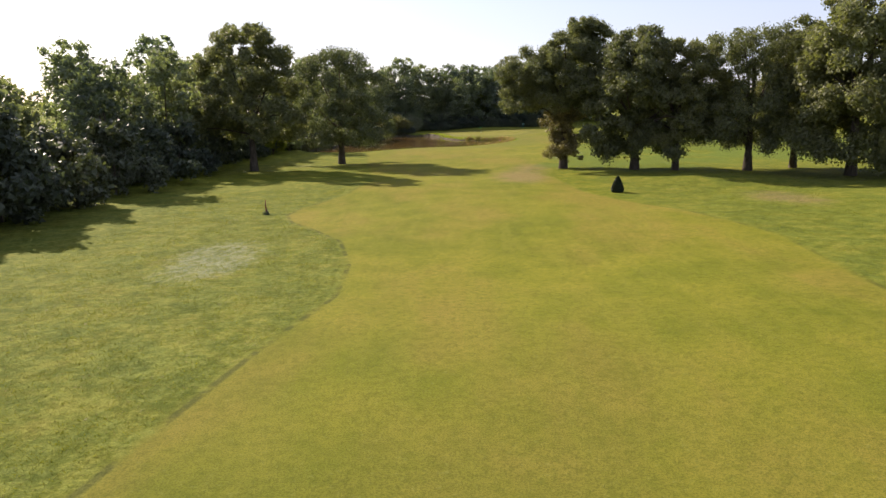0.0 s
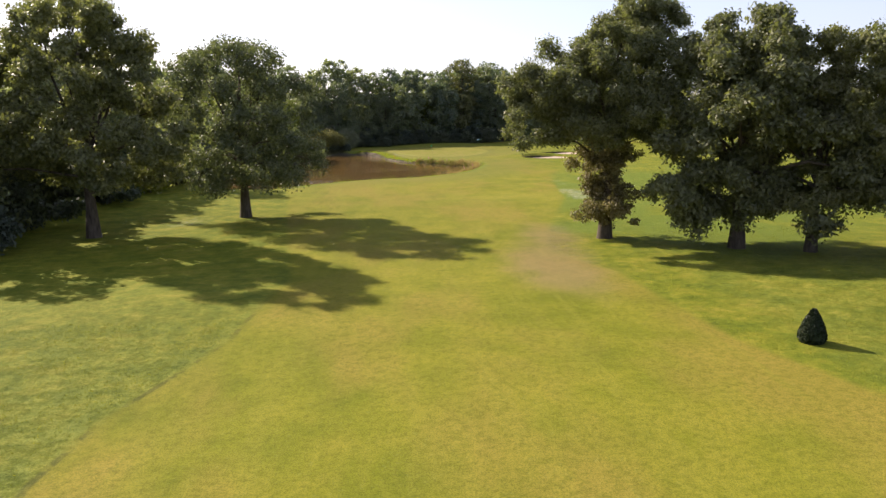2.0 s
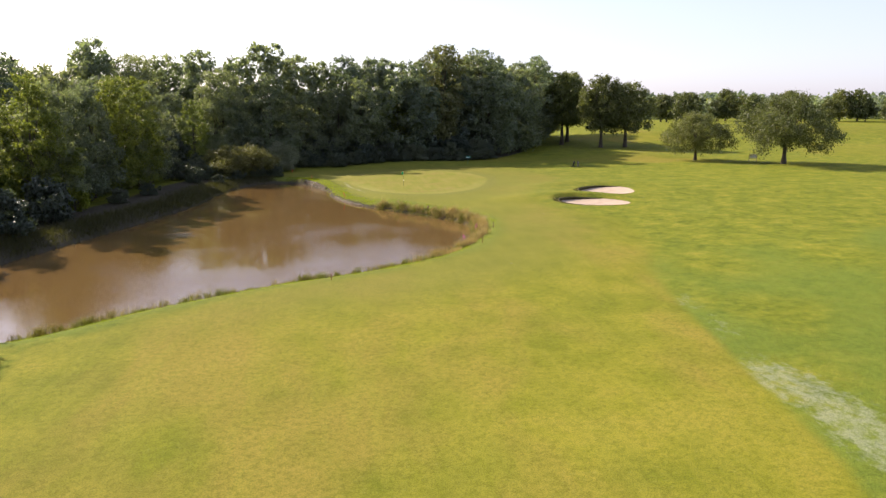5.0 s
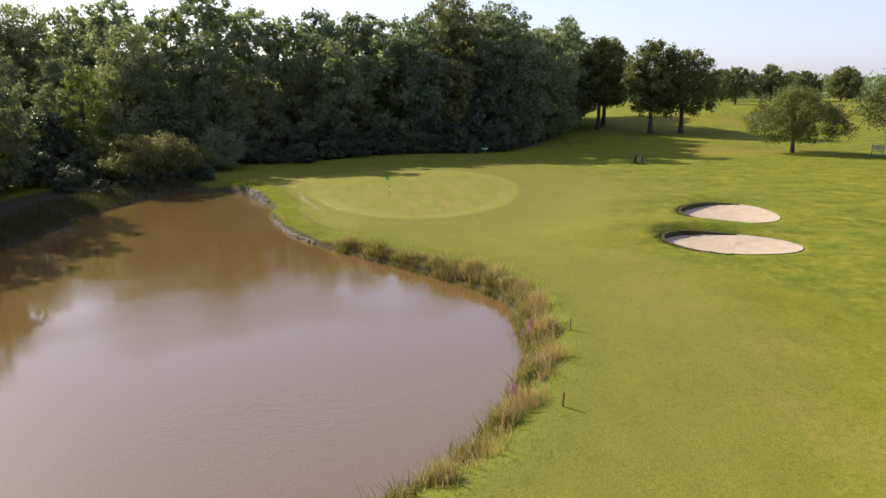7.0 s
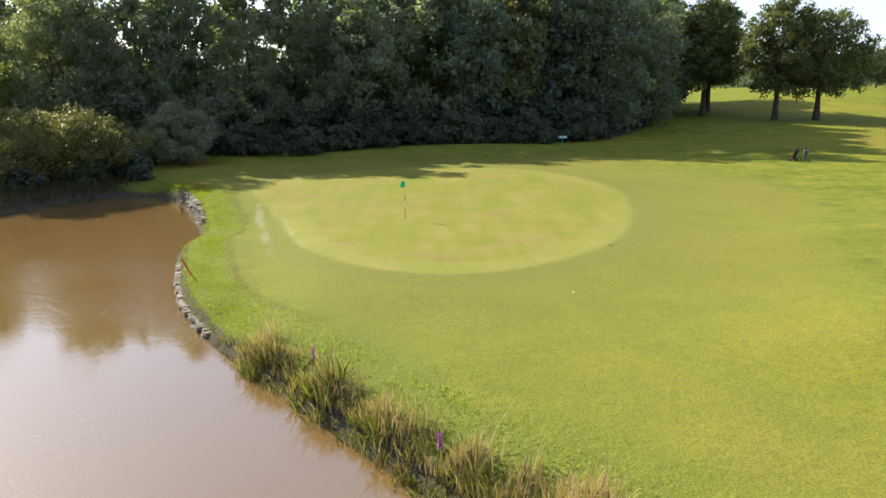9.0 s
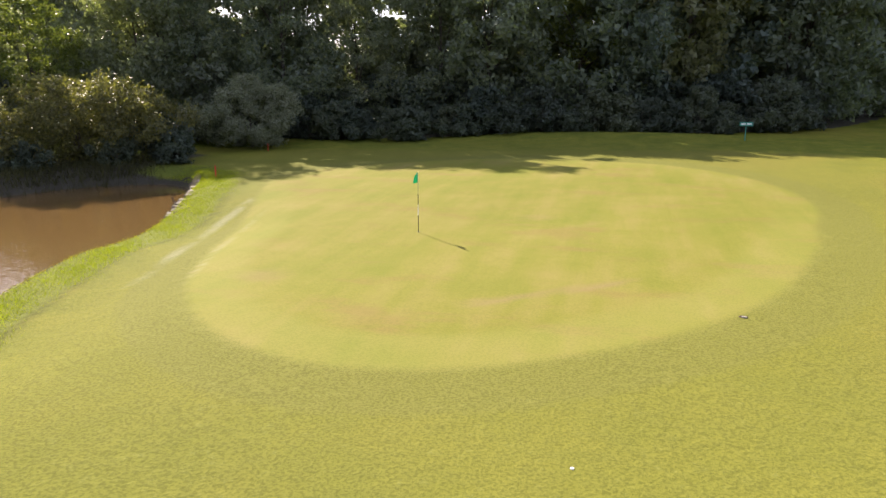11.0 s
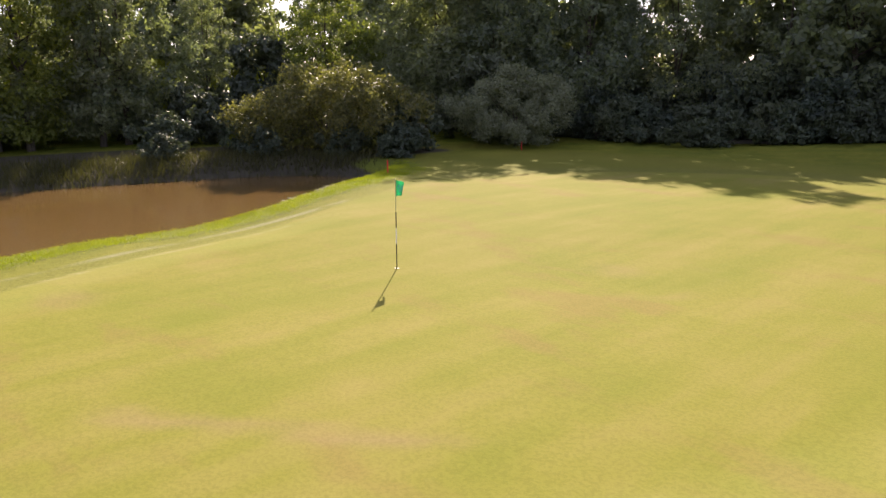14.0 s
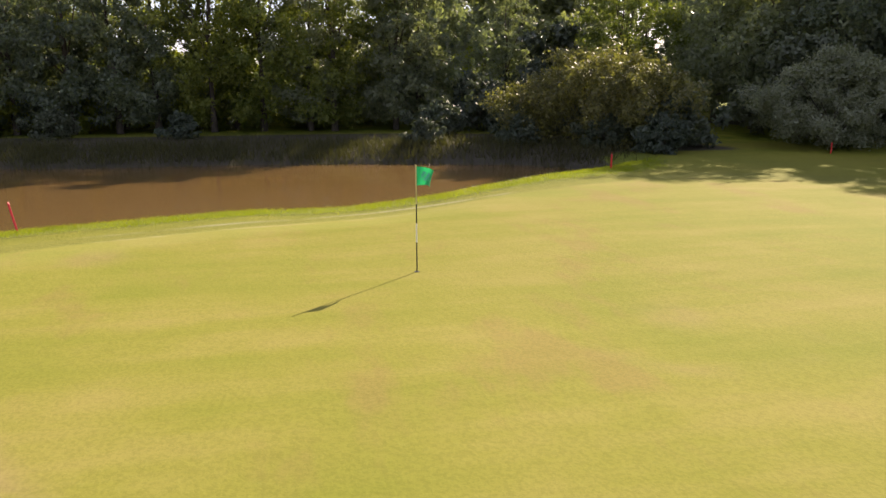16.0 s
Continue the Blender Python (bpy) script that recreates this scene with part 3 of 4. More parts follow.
def tree(name, at, trunk, crown, label, category="tree", group="", turn=0.0, size=1.0, extra=()):
    """One tree, with its root collar on the land."""
    root = new(name)
    z = float(land(np.array([at[0]]), np.array([at[1]]))[0])
    root.matrix_basis = pose(at[0], at[1], z - 0.05, 0, 0, turn) @ Matrix.Scale(size, 4)
    part("trunk", trunk, root)
    part("crown", crown, root)
    for nm, me, lab in extra:
        part(nm, me, root, lab)
    return tagged(root, label, category, group)


def oak(seed, height, radius, base, n=130, leaves=40000, leaf=0.34, lean=(0, 0), girth=0.5, limbs=16, material=OAK, belly=0.45, size=(0.13, 0.23), uneven=0.2, tri=False, limb=None, dome=0.55):
    cs, ss = clumps(seed, n, base, height, radius, lean, size, belly, uneven, dome)
    if limb:        # clumps of one long side limb, between two points
        r, (a, b, k) = np.random.default_rng(seed + 7), limb
        t = r.uniform(0, 1, (k, 1))
        cs, ss = np.r_[cs, np.array(a) * (1 - t) + np.array(b) * t + r.normal(size=(k, 3)) * np.array([0.8, 1.0, 1.2])], np.r_[ss, r.uniform(0.8, 1.4, k)]
    return trunk_mesh(seed, height, girth, cs, limbs), leaf_mesh("crown", cs, ss, leaves, leaf, material, seed, tri=tri, shell=0.35, fine=9)

# Oaks beside the fairway
T1, T2, T3, T4 = oak(11, 20.8, 6.9, 4.4, leaves=88000, leaf=0.27, lean=(-1.0, 0), tri=True, dome=0.30), oak(12, 18.2, 7.5, 3.6, leaves=68000, leaf=0.23, lean=(-1.0, 0), dome=0.28), oak(13, 19.6, 5.4, 7.6, n=150, leaves=200000, leaf=0.175, tri=True, lean=(2.7, 0), uneven=0.22, limb=((-3.0, -0.5, 12.6), (-7.8, -0.7, 10.8), 38)), oak(14, 17.6, 6.3, 2.2, leaves=80000, leaf=0.27, tri=True, dome=0.45)
T5 = oak(15, 22.0, 8.4, 2.4, n=140, leaves=85000, leaf=0.31, tri=True)
D1, D2, D3 = (oak(16, 16, 5.3, 4.6, 120, 15000, 0.38, girth=0.4, limbs=10, material=DARK_OAK, tri=True, size=(0.18, 0.31)), oak(17, 15, 5.9, 4.2, 120, 15000, 0.38, girth=0.42, limbs=10, material=DARK_OAK, tri=True, size=(0.18, 0.31)),
              oak(18, 17, 5.0, 4.4, 120, 15000, 0.38, girth=0.4, limbs=10, material=DARK_OAK, tri=True, size=(0.18, 0.31)))


def ivy_column(seed, height, radius):
    r = np.random.default_rng(seed)
    n = 84
    z = r.uniform(1.3, height, n)
    wide = radius * np.interp(z, [1.3, 3.2, height * 0.75, height], [0.34, 0.46, 0.42, 0.24])
    cs = np.stack([r.normal(size=n) * wide, r.normal(size=n) * wide, z], 1)
    return leaf_mesh("shoots", cs, r.uniform(0.5, 0.95, n), 24000, 0.19, IVY, seed, fine=4)


OAKS = "oaks along the fairway"
tree("oak_tree", (-26.9, 104), *T1, "tall spreading oak in full dark green leaf", group=OAKS)
tree("oak_tree", (-16, 115.2), *T2, "broad round-crowned oak beside the pond", group=OAKS)
tree("oak_tree", (15.8, 96.8), *T3, "oak with bushy ivy-covered lower trunk", group=OAKS, extra=[("ivy", ivy_column(3, 8.6, 2.5), "grey-brown ivy and shoots round the trunk")])
tree("oak_tree", (23.4, 89.8), *T4, "oak with low hanging branches in a row", group=OAKS, turn=75)
tree("oak_tree", (27.7, 87.6), *T1, "slim oak with forked trunk in a row", group=OAKS, turn=160, size=0.74)
tree("oak_tree", (35.7, 86.2), *T2, "stout oak with thick trunk in a row", group=OAKS, turn=215, size=0.92)
tree("oak_tree", (42.3, 89), *T1, "oak standing behind the row in shade", group=OAKS, turn=130, size=0.78)
tree("oak_tree", (43.6, 78.6), *T5, "very large oak with branches near the ground", group=OAKS, turn=20, size=1.02)
tree("oak_tree", (53, 80), *T4, "large oak at the end of the row", group=OAKS, turn=200, size=1.1)

# Woods: five kinds of tree, set out in bands
WK = {"girth": 0.28, "limbs": 10, "size": (0.15, 0.27), "tri": True, "uneven": 0.27}
W = [oak(31, 21, 6.8, 1.2, 150, 11000, 0.49, material=WOOD_LEAF, **WK), oak(32, 24, 6.0, 2.0, 150, 11000, 0.49, material=BLUE_LEAF, belly=0.55, **WK),
     oak(33, 18, 6.6, 0.8, 140, 10500, 0.49, material=WOOD_LEAF, **WK), oak(34, 20, 5.2, 1.4, 120, 11000, 0.42, material=LIGHT_LEAF, **WK),
     oak(35, 25, 6.2, 3.0, 150, 11000, 0.49, material=OAK, belly=0.55, **WK),
     oak(36, 22, 5.0, 1.2, 120, 17000, 0.31, material=LIGHT_LEAF, **WK), oak(37, 21, 4.8, 1.4, 120, 17000, 0.31, material=WOOD_LEAF, **WK),
     oak(38, 21, 6.8, 1.0, 120, 6600, 0.66, material=WOOD_LEAF, **WK), oak(39, 24, 6.2, 1.6, 120, 6600, 0.66, material=BLUE_LEAF, **WK), oak(40, 18, 6.6, 0.8, 110, 6200, 0.66, material=WOOD_LEAF, **WK),
     oak(41, 21, 6.4, 1.2, 150, 22000, 0.31, material=WOOD_LEAF, **WK), oak(42, 19, 6.4, 0.8, 150, 22000, 0.31, material=BLUE_LEAF, **WK)]
WOOD_LABELS = ["tall woodland tree with dense dark crown", "tall slender woodland tree in dark leaf", "rounded woodland tree in dense leaf", "lighter green woodland tree", "high-crowned woodland tree with bare lower trunk", "airy light green waterside tree with slim trunk", "slim waterside tree with thin crown", "broad woodland tree in dense leaf", "tall woodland tree with bluish green leaf", "low round woodland tree in dense leaf", "broad woodland tree with fine leaf", "dense woodland tree with bluish leaf"]


def band(line, rows, gap, depth, seed, pick=(0, 1, 2, 3, 4), scale=(0.85, 1.1), group="woodland", back=0.0):
    """Trees along a line (woods lie on its left), in rows one behind the other."""
    r = np.random.default_rng(seed)
    pts = np.array(line, float)
    seg = np.linalg.norm(np.diff(pts, axis=0), axis=1)
    total = seg.sum()
    for row in range(rows):
        s = gap * 0.5 * (row % 2)
        while s < total:
            i = min(np.searchsorted(np.cumsum(seg), s), len(seg) - 1)
            t = (s - (np.cumsum(seg)[i] - seg[i])) / seg[i]
            d = (pts[i + 1] - pts[i]) / seg[i]
            p = pts[i] + t * (pts[i + 1] - pts[i]) + np.array([-d[1], d[0]]) * (back + row * depth) + r.normal(size=2) * gap * 0.13
            k = pick[r.integers(len(pick))]
            tree("woodland_tree", p, *W[k], WOOD_LABELS[k], group=group, turn=r.uniform(0, 360), size=r.uniform(*scale))
            s += gap * r.uniform(0.85, 1.2)


NORTH = [(-25, 247), (-18, 251), (-9, 255), (3, 261), (16, 263), (26, 266), (36, 272), (44, 286), (52, 303), (60, 322), (66, 340)]
band([(-45, 16), (-43, 50), (-39.5, 76)], 2, 8.2, 7.5, 31, (7, 8, 9, 9), (0.62, 0.84))
band([(-39, 84), (-38, 100), (-40.5, 126)], 2, 8.2, 7.5, 1, (7, 8, 9, 9), (0.64, 0.84))
band([(-41.5, 133), (-46, 150), (-48, 175), (-45, 192)], 2, 8.2, 7.5, 41, (7, 8, 9, 9), (0.76, 1.0))
band([(-33, 187), (-31, 206), (-29, 222)], 1, 3.0, 5.5, 2, (6, 5, 6), (0.66, 0.80))
band([(-37, 190), (-35.5, 206), (-33.5, 224)], 1, 6.5, 5.5, 12, (6, 6, 5), (0.55, 0.68))
band(NORTH[:4], 1, 6.6, 6.0, 3, (10, 11, 10, 11), (0.70, 0.92))
band(NORTH[3:], 1, 7.0, 6.0, 13, (0, 0, 4, 1, 2), (0.84, 1.06))
band(NORTH[1:4], 1, 6.4, 6.0, 24, (7, 8, 7), (0.98, 1.12), back=8.0)
band(NORTH[3:], 1, 7.4, 6.0, 4, (7, 8, 4, 8), (0.90, 1.05), back=6.5)
band(NORTH[3:], 1, 7.0, 6.0, 14, (7, 8), (0.90, 1.03), back=14.0)

for lx, ly, lk, ls in [(-49, 258, 0, 1.05), (-58, 242, 2, 1.1), (-40, 259, 0, 0.95), (-60, 230, 2, 1.0), (-33, 262, 1, 0.9), (-22, 247, 10, 0.95), (-29.5, 237, 6, 0.55), (-33, 229, 6, 0.56), (-41, 257, 10, 1.1), (-51, 241, 7, 0.92), (-54, 229, 7, 1.0), (-46.5, 235, 9, 1.05), (-44, 247, 8, 0.75), (-31.5, 247, 10, 0.72), (-25.2, 235.2, 5, 0.62), (12, 262.5, 3, 0.7), (46, 293, 3, 0.8), (-31, 146.5, 7, 0.72), (-28, 258, 8, 1.0), (-38, 268, 7, 1.1), (-50, 262, 8, 1.1)]:
    tree("woodland_tree", (lx, ly), *W[lk], WOOD_LABELS[lk], group="woodland", turn=lx * 31 % 360, size=ls)

# Edge of the wood: shrubs and low growth


def shrub(seed, height, radius, n, leaves, leaf, material):
    cs, ss = clumps(seed, n, 0.5, height, radius, (0, 0), (0.16, 0.28), 0.4, 0.25)
    return trunk_mesh(seed, height * 0.7, 0.12, cs, 10, 6, 0.12), leaf_mesh("crown", cs, ss, leaves, leaf, material, seed, shell=0.35, tri=True, fine=6)


S1, S2, S3 = shrub(41, 8.5, 4.6, 50, 7600, 0.42, UNDER_SHADE), shrub(42, 6.0, 4.2, 44, 7000, 0.38, UNDER_SHADE), shrub(43, 4.4, 3.2, 36, 7000, 0.30, BACKLIT)
SHRUBS = "shrubs at the wood's edge"
r_ = np.random.default_rng(91)
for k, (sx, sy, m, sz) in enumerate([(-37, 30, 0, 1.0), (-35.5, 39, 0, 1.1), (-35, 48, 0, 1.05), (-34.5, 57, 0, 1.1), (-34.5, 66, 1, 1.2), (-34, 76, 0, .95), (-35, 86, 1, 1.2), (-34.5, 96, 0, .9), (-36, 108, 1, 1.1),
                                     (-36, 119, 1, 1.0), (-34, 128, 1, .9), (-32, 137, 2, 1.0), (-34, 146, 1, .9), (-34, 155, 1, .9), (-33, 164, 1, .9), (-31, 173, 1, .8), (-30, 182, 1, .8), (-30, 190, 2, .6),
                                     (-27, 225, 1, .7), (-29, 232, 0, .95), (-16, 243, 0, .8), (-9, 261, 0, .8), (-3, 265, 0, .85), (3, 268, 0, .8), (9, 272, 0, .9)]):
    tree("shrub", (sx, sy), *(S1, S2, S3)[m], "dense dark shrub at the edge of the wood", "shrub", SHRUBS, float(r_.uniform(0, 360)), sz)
# Low growth added along the wood to darken its foot like shade.
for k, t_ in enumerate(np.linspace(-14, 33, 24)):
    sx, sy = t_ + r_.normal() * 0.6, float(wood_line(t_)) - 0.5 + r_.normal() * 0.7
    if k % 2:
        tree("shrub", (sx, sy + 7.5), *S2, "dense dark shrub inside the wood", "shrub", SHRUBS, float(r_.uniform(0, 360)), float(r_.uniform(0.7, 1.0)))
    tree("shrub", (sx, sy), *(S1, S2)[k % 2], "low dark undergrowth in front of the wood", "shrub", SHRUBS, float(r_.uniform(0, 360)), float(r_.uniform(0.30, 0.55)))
for k, t_ in enumerate(np.linspace(186, 240, 11)):
    tree("shrub", (-45 + r_.normal(), t_), *S3, "sunlit light green shrub behind the trees", "shrub", "sunlit hedge beyond the pond", float(r_.uniform(0, 360)), 1.35)
for k, t_ in enumerate(np.linspace(186, 240, 20)):
    tree("shrub", (-38.0 + 1.6 * r_.normal(), t_ + r_.normal()), *S3, "light green backlit undergrowth among the trees", "shrub", "undergrowth beyond the pond", float(r_.uniform(0, 360)), float(r_.uniform(0.6, 1.35)))
tree("shrub", (-16.9, 229.4), *shrub(51, 5.6, 5.2, 95, 40000, 0.17, YELLOW_LEAF), "large rounded shrub with yellowing leaves by the water", "shrub")
tree("shrub", (-11.2, 241.5), *shrub(52, 5.6, 3.7, 80, 42000, 0.13, GREY_LEAF), "grey-green willow shrub beside the putting green", "shrub")

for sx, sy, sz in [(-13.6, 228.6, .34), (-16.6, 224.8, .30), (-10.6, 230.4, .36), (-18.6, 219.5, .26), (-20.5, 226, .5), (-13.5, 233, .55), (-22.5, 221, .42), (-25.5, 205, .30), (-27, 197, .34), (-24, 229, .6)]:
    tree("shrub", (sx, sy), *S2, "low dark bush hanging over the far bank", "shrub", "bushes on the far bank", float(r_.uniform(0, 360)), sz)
for k, t_ in enumerate(np.linspace(188, 226, 12)):
    tree("shrub", (-33.5 + 1.2 * r_.normal(), t_ + r_.normal()), *S3, "light green backlit undergrowth among the trees", "shrub", "undergrowth beyond the pond", float(r_.uniform(0, 360)), float(r_.uniform(0.5, 0.9)))

# Trees beyond the green
BEYOND = "trees beyond the green"
tree("oak_tree", (65, 308), *D1, "oak at the end of the wood", group=BEYOND, turn=10, size=1.28)
tree("oak_tree", (61, 300), *D3, "oak at the corner of the wood", group=BEYOND, turn=60, size=1.2)
tree("oak_tree", (68.5, 289), *D3, "oak with clear trunk on mown grass", group=BEYOND, turn=90, size=1.14)
tree("oak_tree", (75.0, 288.5), *D2, "dark dense oak on mown grass", group=BEYOND, turn=120, size=1.15)
APPLE = oak(61, 11.2, 7.2, 2.7, 130, 32000, 0.24, girth=0.36, limbs=16, material=DARK_OAK, size=(0.14, 0.25), tri=True)
tree("orchard_tree", (76.5, 251), *APPLE, "low wide-crowned tree alone on the grass", group="low trees", turn=0, size=0.92)
tree("orchard_tree", (88.0, 236.5), *APPLE, "low spreading tree with forked trunk", group="low trees", turn=140, size=1.25)
F1, F2, F3 = (oak(s_, h_, 6.4, 2.6, 90, 4200, 0.78, girth=0.4, limbs=8, material=DARK_OAK, tri=True, size=(0.2, 0.33)) for s_, h_ in ((66, 16), (67, 15), (68, 17)))
r_ = np.random.default_rng(17)
for k, t_ in enumerate(np.linspace(0, 1, 26)):
    tree("distant_tree", (146 + 170 * t_ + r_.normal() * 3, 428 + 10 * math.sin(9 * t_) - 18 * t_ + r_.normal() * 4), *(F1, F2, F3)[k % 3], "distant hedgerow tree in dense leaf", group="distant trees", turn=float(r_.uniform(0, 360)), size=float(r_.uniform(0.7, 0.95)))
for fx, fy, sz, k in [(135.6, 379, .86, 1), (178, 470, .9, 0), (120, 450, .9, 2), (100, 460, .9, 0), (84, 455, .9, 1)]:
    tree("distant_tree", (fx, fy), *(F1, F2, F3)[k], "round-headed tree on distant grass", group="distant trees", turn=fx * 7 % 360, size=sz)

# ---------------------------------------------------------------- bunkers
def ground_z(x, y):
    return float(land(np.array([float(x)]), np.array([float(y)]))[0])


LIP = plain_material("bunker_lip", (0.050, 0.046, 0.020), 0.95, 0.1, 0.6, 5.0, 0.9)


def build_bunker(k):
    cx, cy, a, b, turn, rim = BUNKERS[k]
    root = new("sand_bunker")
    root.location = (cx, cy, rim)
    r = np.random.default_rng(70 + k)
    n, rings = 72, 12

    def outline(ang, q):
        q = q * (1 + 0.07 * math.sin(2 * ang + 0.6 + k) + 0.05 * math.sin(3 * ang + 2 * k))
        u, v = q * a * math.cos(ang), q * b * math.sin(ang)
        return u * math.cos(turn) - v * math.sin(turn), u * math.sin(turn) + v * math.cos(turn)

    def sand_z(ang, q):
        side = min(1.0, max(0.0, 1.0 - 1.1 * math.cos(ang + turn - radians(138))))      # 1 where the sand runs out to the rim
        return -0.42 + 0.44 * side * q**1.8 + 0.20 * (1 - side) * q**4

    verts, faces = [(0, 0, -0.42)], []
    for i in range(1, rings + 1):
        q = i / rings
        for j in range(n):
            ang = 2 * math.pi * j / n
            x, y = outline(ang, q * 1.02)
            verts.append((x, y, sand_z(ang, q) + 0.015 * r.normal() * (q < 0.95)))
    for j in range(n):
        faces.append((0, 1 + j, 1 + (j + 1) % n))
        for i in range(rings - 1):
            p, w = 1 + i * n + j, 1 + i * n + (j + 1) % n
            faces.append((p, p + n, w + n, w))
    part("sand", new_mesh("sand", verts, faces, SAND), root, "pale raked sand")
    verts, faces = [], []
    n = 144
    for j in range(n):
        ang = 2 * math.pi * j / n
        far = max(0.0, math.cos(ang + turn - radians(138)))
        top = -0.02 + 0.12 * far ** 0.6 + 0.05 * r.random() * far
        for q, z in ((0.985, sand_z(ang, 1) - 0.10), (0.975 - 0.01 * r.random(), sand_z(ang, 1) * 0.45 + 0.02), (0.985 + 0.012 * r.random(), top * 0.8), (1.012 + 0.02 * r.random(), top), (1.06, None)):
            x, y = outline(ang, q)
            if z is None:
                z = ground_z(x + cx, y + cy) - rim - 0.03
            verts.append((x, y, z))
    for j in range(n):
        if math.cos(2 * math.pi * j / n + turn - radians(138)) < 0.0:
            continue
        for i in range(4):
            p, w = j * 5 + i, (j + 1) % n * 5 + i
            faces.append((p, w, w + 1, p + 1))
    me = new_mesh("lip", verts, faces, LIP)
    part("lip", me, root, "ragged earth lip with overhanging turf")
    tagged(root, "oval sand bunker with a steep turf lip", "bunker", "bunkers by the green")


for k_ in (0, 1):
    build_bunker(k_)


def lip_tufts(k, count, seed):
    """Feet of grass along the steep side of a bunker."""
    cx, cy, a, b, turn, _ = BUNKERS[k]
    r = np.random.default_rng(seed)
    ang = radians(138) - turn + r.normal(size=count) * 0.75
    q = (1.03 + np.abs(r.normal(size=count)) * 0.07) * (1 + 0.07 * np.sin(2 * ang + 0.6 + k) + 0.05 * np.sin(3 * ang + 2 * k))
    u, v = q * a * np.cos(ang), q * b * np.sin(ang)
    return np.stack([cx + u * math.cos(turn) - v * math.sin(turn), cy + u * math.sin(turn) + v * math.cos(turn)], 1)


# ---------------------------------------------------------------- blades of grass and reed
def blades(name, xy, height, width, material, seed, label, lean=0.35, z=None, plain=False):
    """Many bent blades as one object. xy: their feet."""
    r = np.random.default_rng(seed)
    n = len(xy)
    foot = np.c_[xy, land(xy[:, 0], xy[:, 1]) - 0.03 if z is None else z]
    h = height * r.uniform(0.55, 1.25, n)
    if not plain:
        h *= 0.5 + 0.8 * step(waves(xy[:, 0], xy[:, 1], 2.6, 77 + seed % 2), -0.7, 0.9)
    ang = r.uniform(0, 6.28, n)
    side = np.stack([np.cos(ang), np.sin(ang), 0 * ang], 1) * (width * r.uniform(0.6, 1.3, n))[:, None]
    tilt = r.normal(size=(n, 2)) * lean
    bend = np.c_[tilt * h[:, None], h]
    mid = foot + bend * np.array([0.42, 0.42, 0.58])
    tip = foot + bend * np.array([1.15, 1.15, 0.96])
    if plain:
        verts = np.stack([foot - side, foot + side, tip], 1).reshape(-1, 3)
        return tagged(new(name, new_mesh(name, verts, np.arange(n * 3).reshape(-1, 3), material, False)), label, "grass", kind="stuff")
    verts = np.stack([foot - side, foot + side, mid + side * 0.75, mid - side * 0.75, tip], 1).reshape(-1, 3)
    base = np.arange(n)[:, None] * 5
    faces = (base + np.array([0, 1, 2, 3])).tolist() + (base + np.array([3, 2, 4])).tolist()
    return tagged(new(name, new_mesh(name, verts, faces, material, False)), label, "grass", kind="stuff")


def along_shore(lo, hi, per, seed, inner=-0.5, outer=2.0, spread_=0.22, each=20):
    """Feet of blades in clumps along the pond's ring between two places on it."""
    r = np.random.default_rng(seed)
    near = lambda p: int(np.argmin(np.hypot(*(POND - np.array(p)).T)))  # noqa: E731
    i, j = near(lo), near(hi)
    ring = POND[i:j + 1] if j > i else np.r_[POND[i:], POND[:j + 1]]
    seg = np.linalg.norm(np.diff(ring, axis=0), axis=1)
    run = np.r_[0, np.cumsum(seg)]
    s = r.uniform(0, run[-1], int(run[-1] * per))
    c = np.stack([np.interp(s, run, ring[:, 0]), np.interp(s, run, ring[:, 1])], 1)
    c2 = np.stack([np.interp(s + 0.1, run, ring[:, 0]), np.interp(s + 0.1, run, ring[:, 1])], 1)
    way = c2 - c + 1e-9
    way /= np.linalg.norm(way, axis=1)[:, None]
    out = np.stack([way[:, 1], -way[:, 0]], 1)
    c = c + out * r.uniform(inner, outer, len(c))[:, None]
    return np.repeat(c, each, 0) + r.normal(size=(len(c) * each, 2)) * spread_


for k_ in (0, 1):
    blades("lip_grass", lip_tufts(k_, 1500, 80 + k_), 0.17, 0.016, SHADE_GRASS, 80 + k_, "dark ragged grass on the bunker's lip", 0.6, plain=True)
    blades("lip_grass", lip_tufts(k_, 700, 90 + k_), 0.15, 0.014, REED, 90 + k_, "yellowed ragged grass on the bunker's lip", 0.6, plain=True)
WEST, EAST, ROCK, CORNER = (-17, 142.8), (14.4, 174), (4.2, 195.2), (-5, 223.6)
blades("reeds", along_shore(WEST, ROCK, 5.0, 1, -0.4, 0.5, 0.16, 26), 0.55, 0.013, REED, 1, "mixed reeds and long grass along the pond's bank")
blades("reeds", along_shore(WEST, ROCK, 1.5, 2, -0.4, 0.5, 0.15, 44), 0.55, 0.016, REED_GREEN, 2, "green sedge tufts along the pond's bank", 0.42)
blades("dry_grass", along_shore((6, 158.6), ROCK, 3.0, 3, -0.2, 0.9, 0.2, 60), 0.72, 0.012, REED_DRY, 3, "dry straw-coloured grasses on the pond's bank", 0.25)
blades("dry_grass", along_shore((9, 161), (12, 185), 3.2, 4, 0.1, 1.2, 0.25, 50), 0.74, 0.012, REED_DRY, 4, "pale feathery seed heads on the pond's bank", 0.28)
blades("reeds", along_shore((10, 162.2), (6, 193), 1.6, 9, -0.3, 0.9, 0.16, 16), 0.62, 0.03, REED_GREEN, 9, "broad-leaved sedge among the reeds", 0.45)
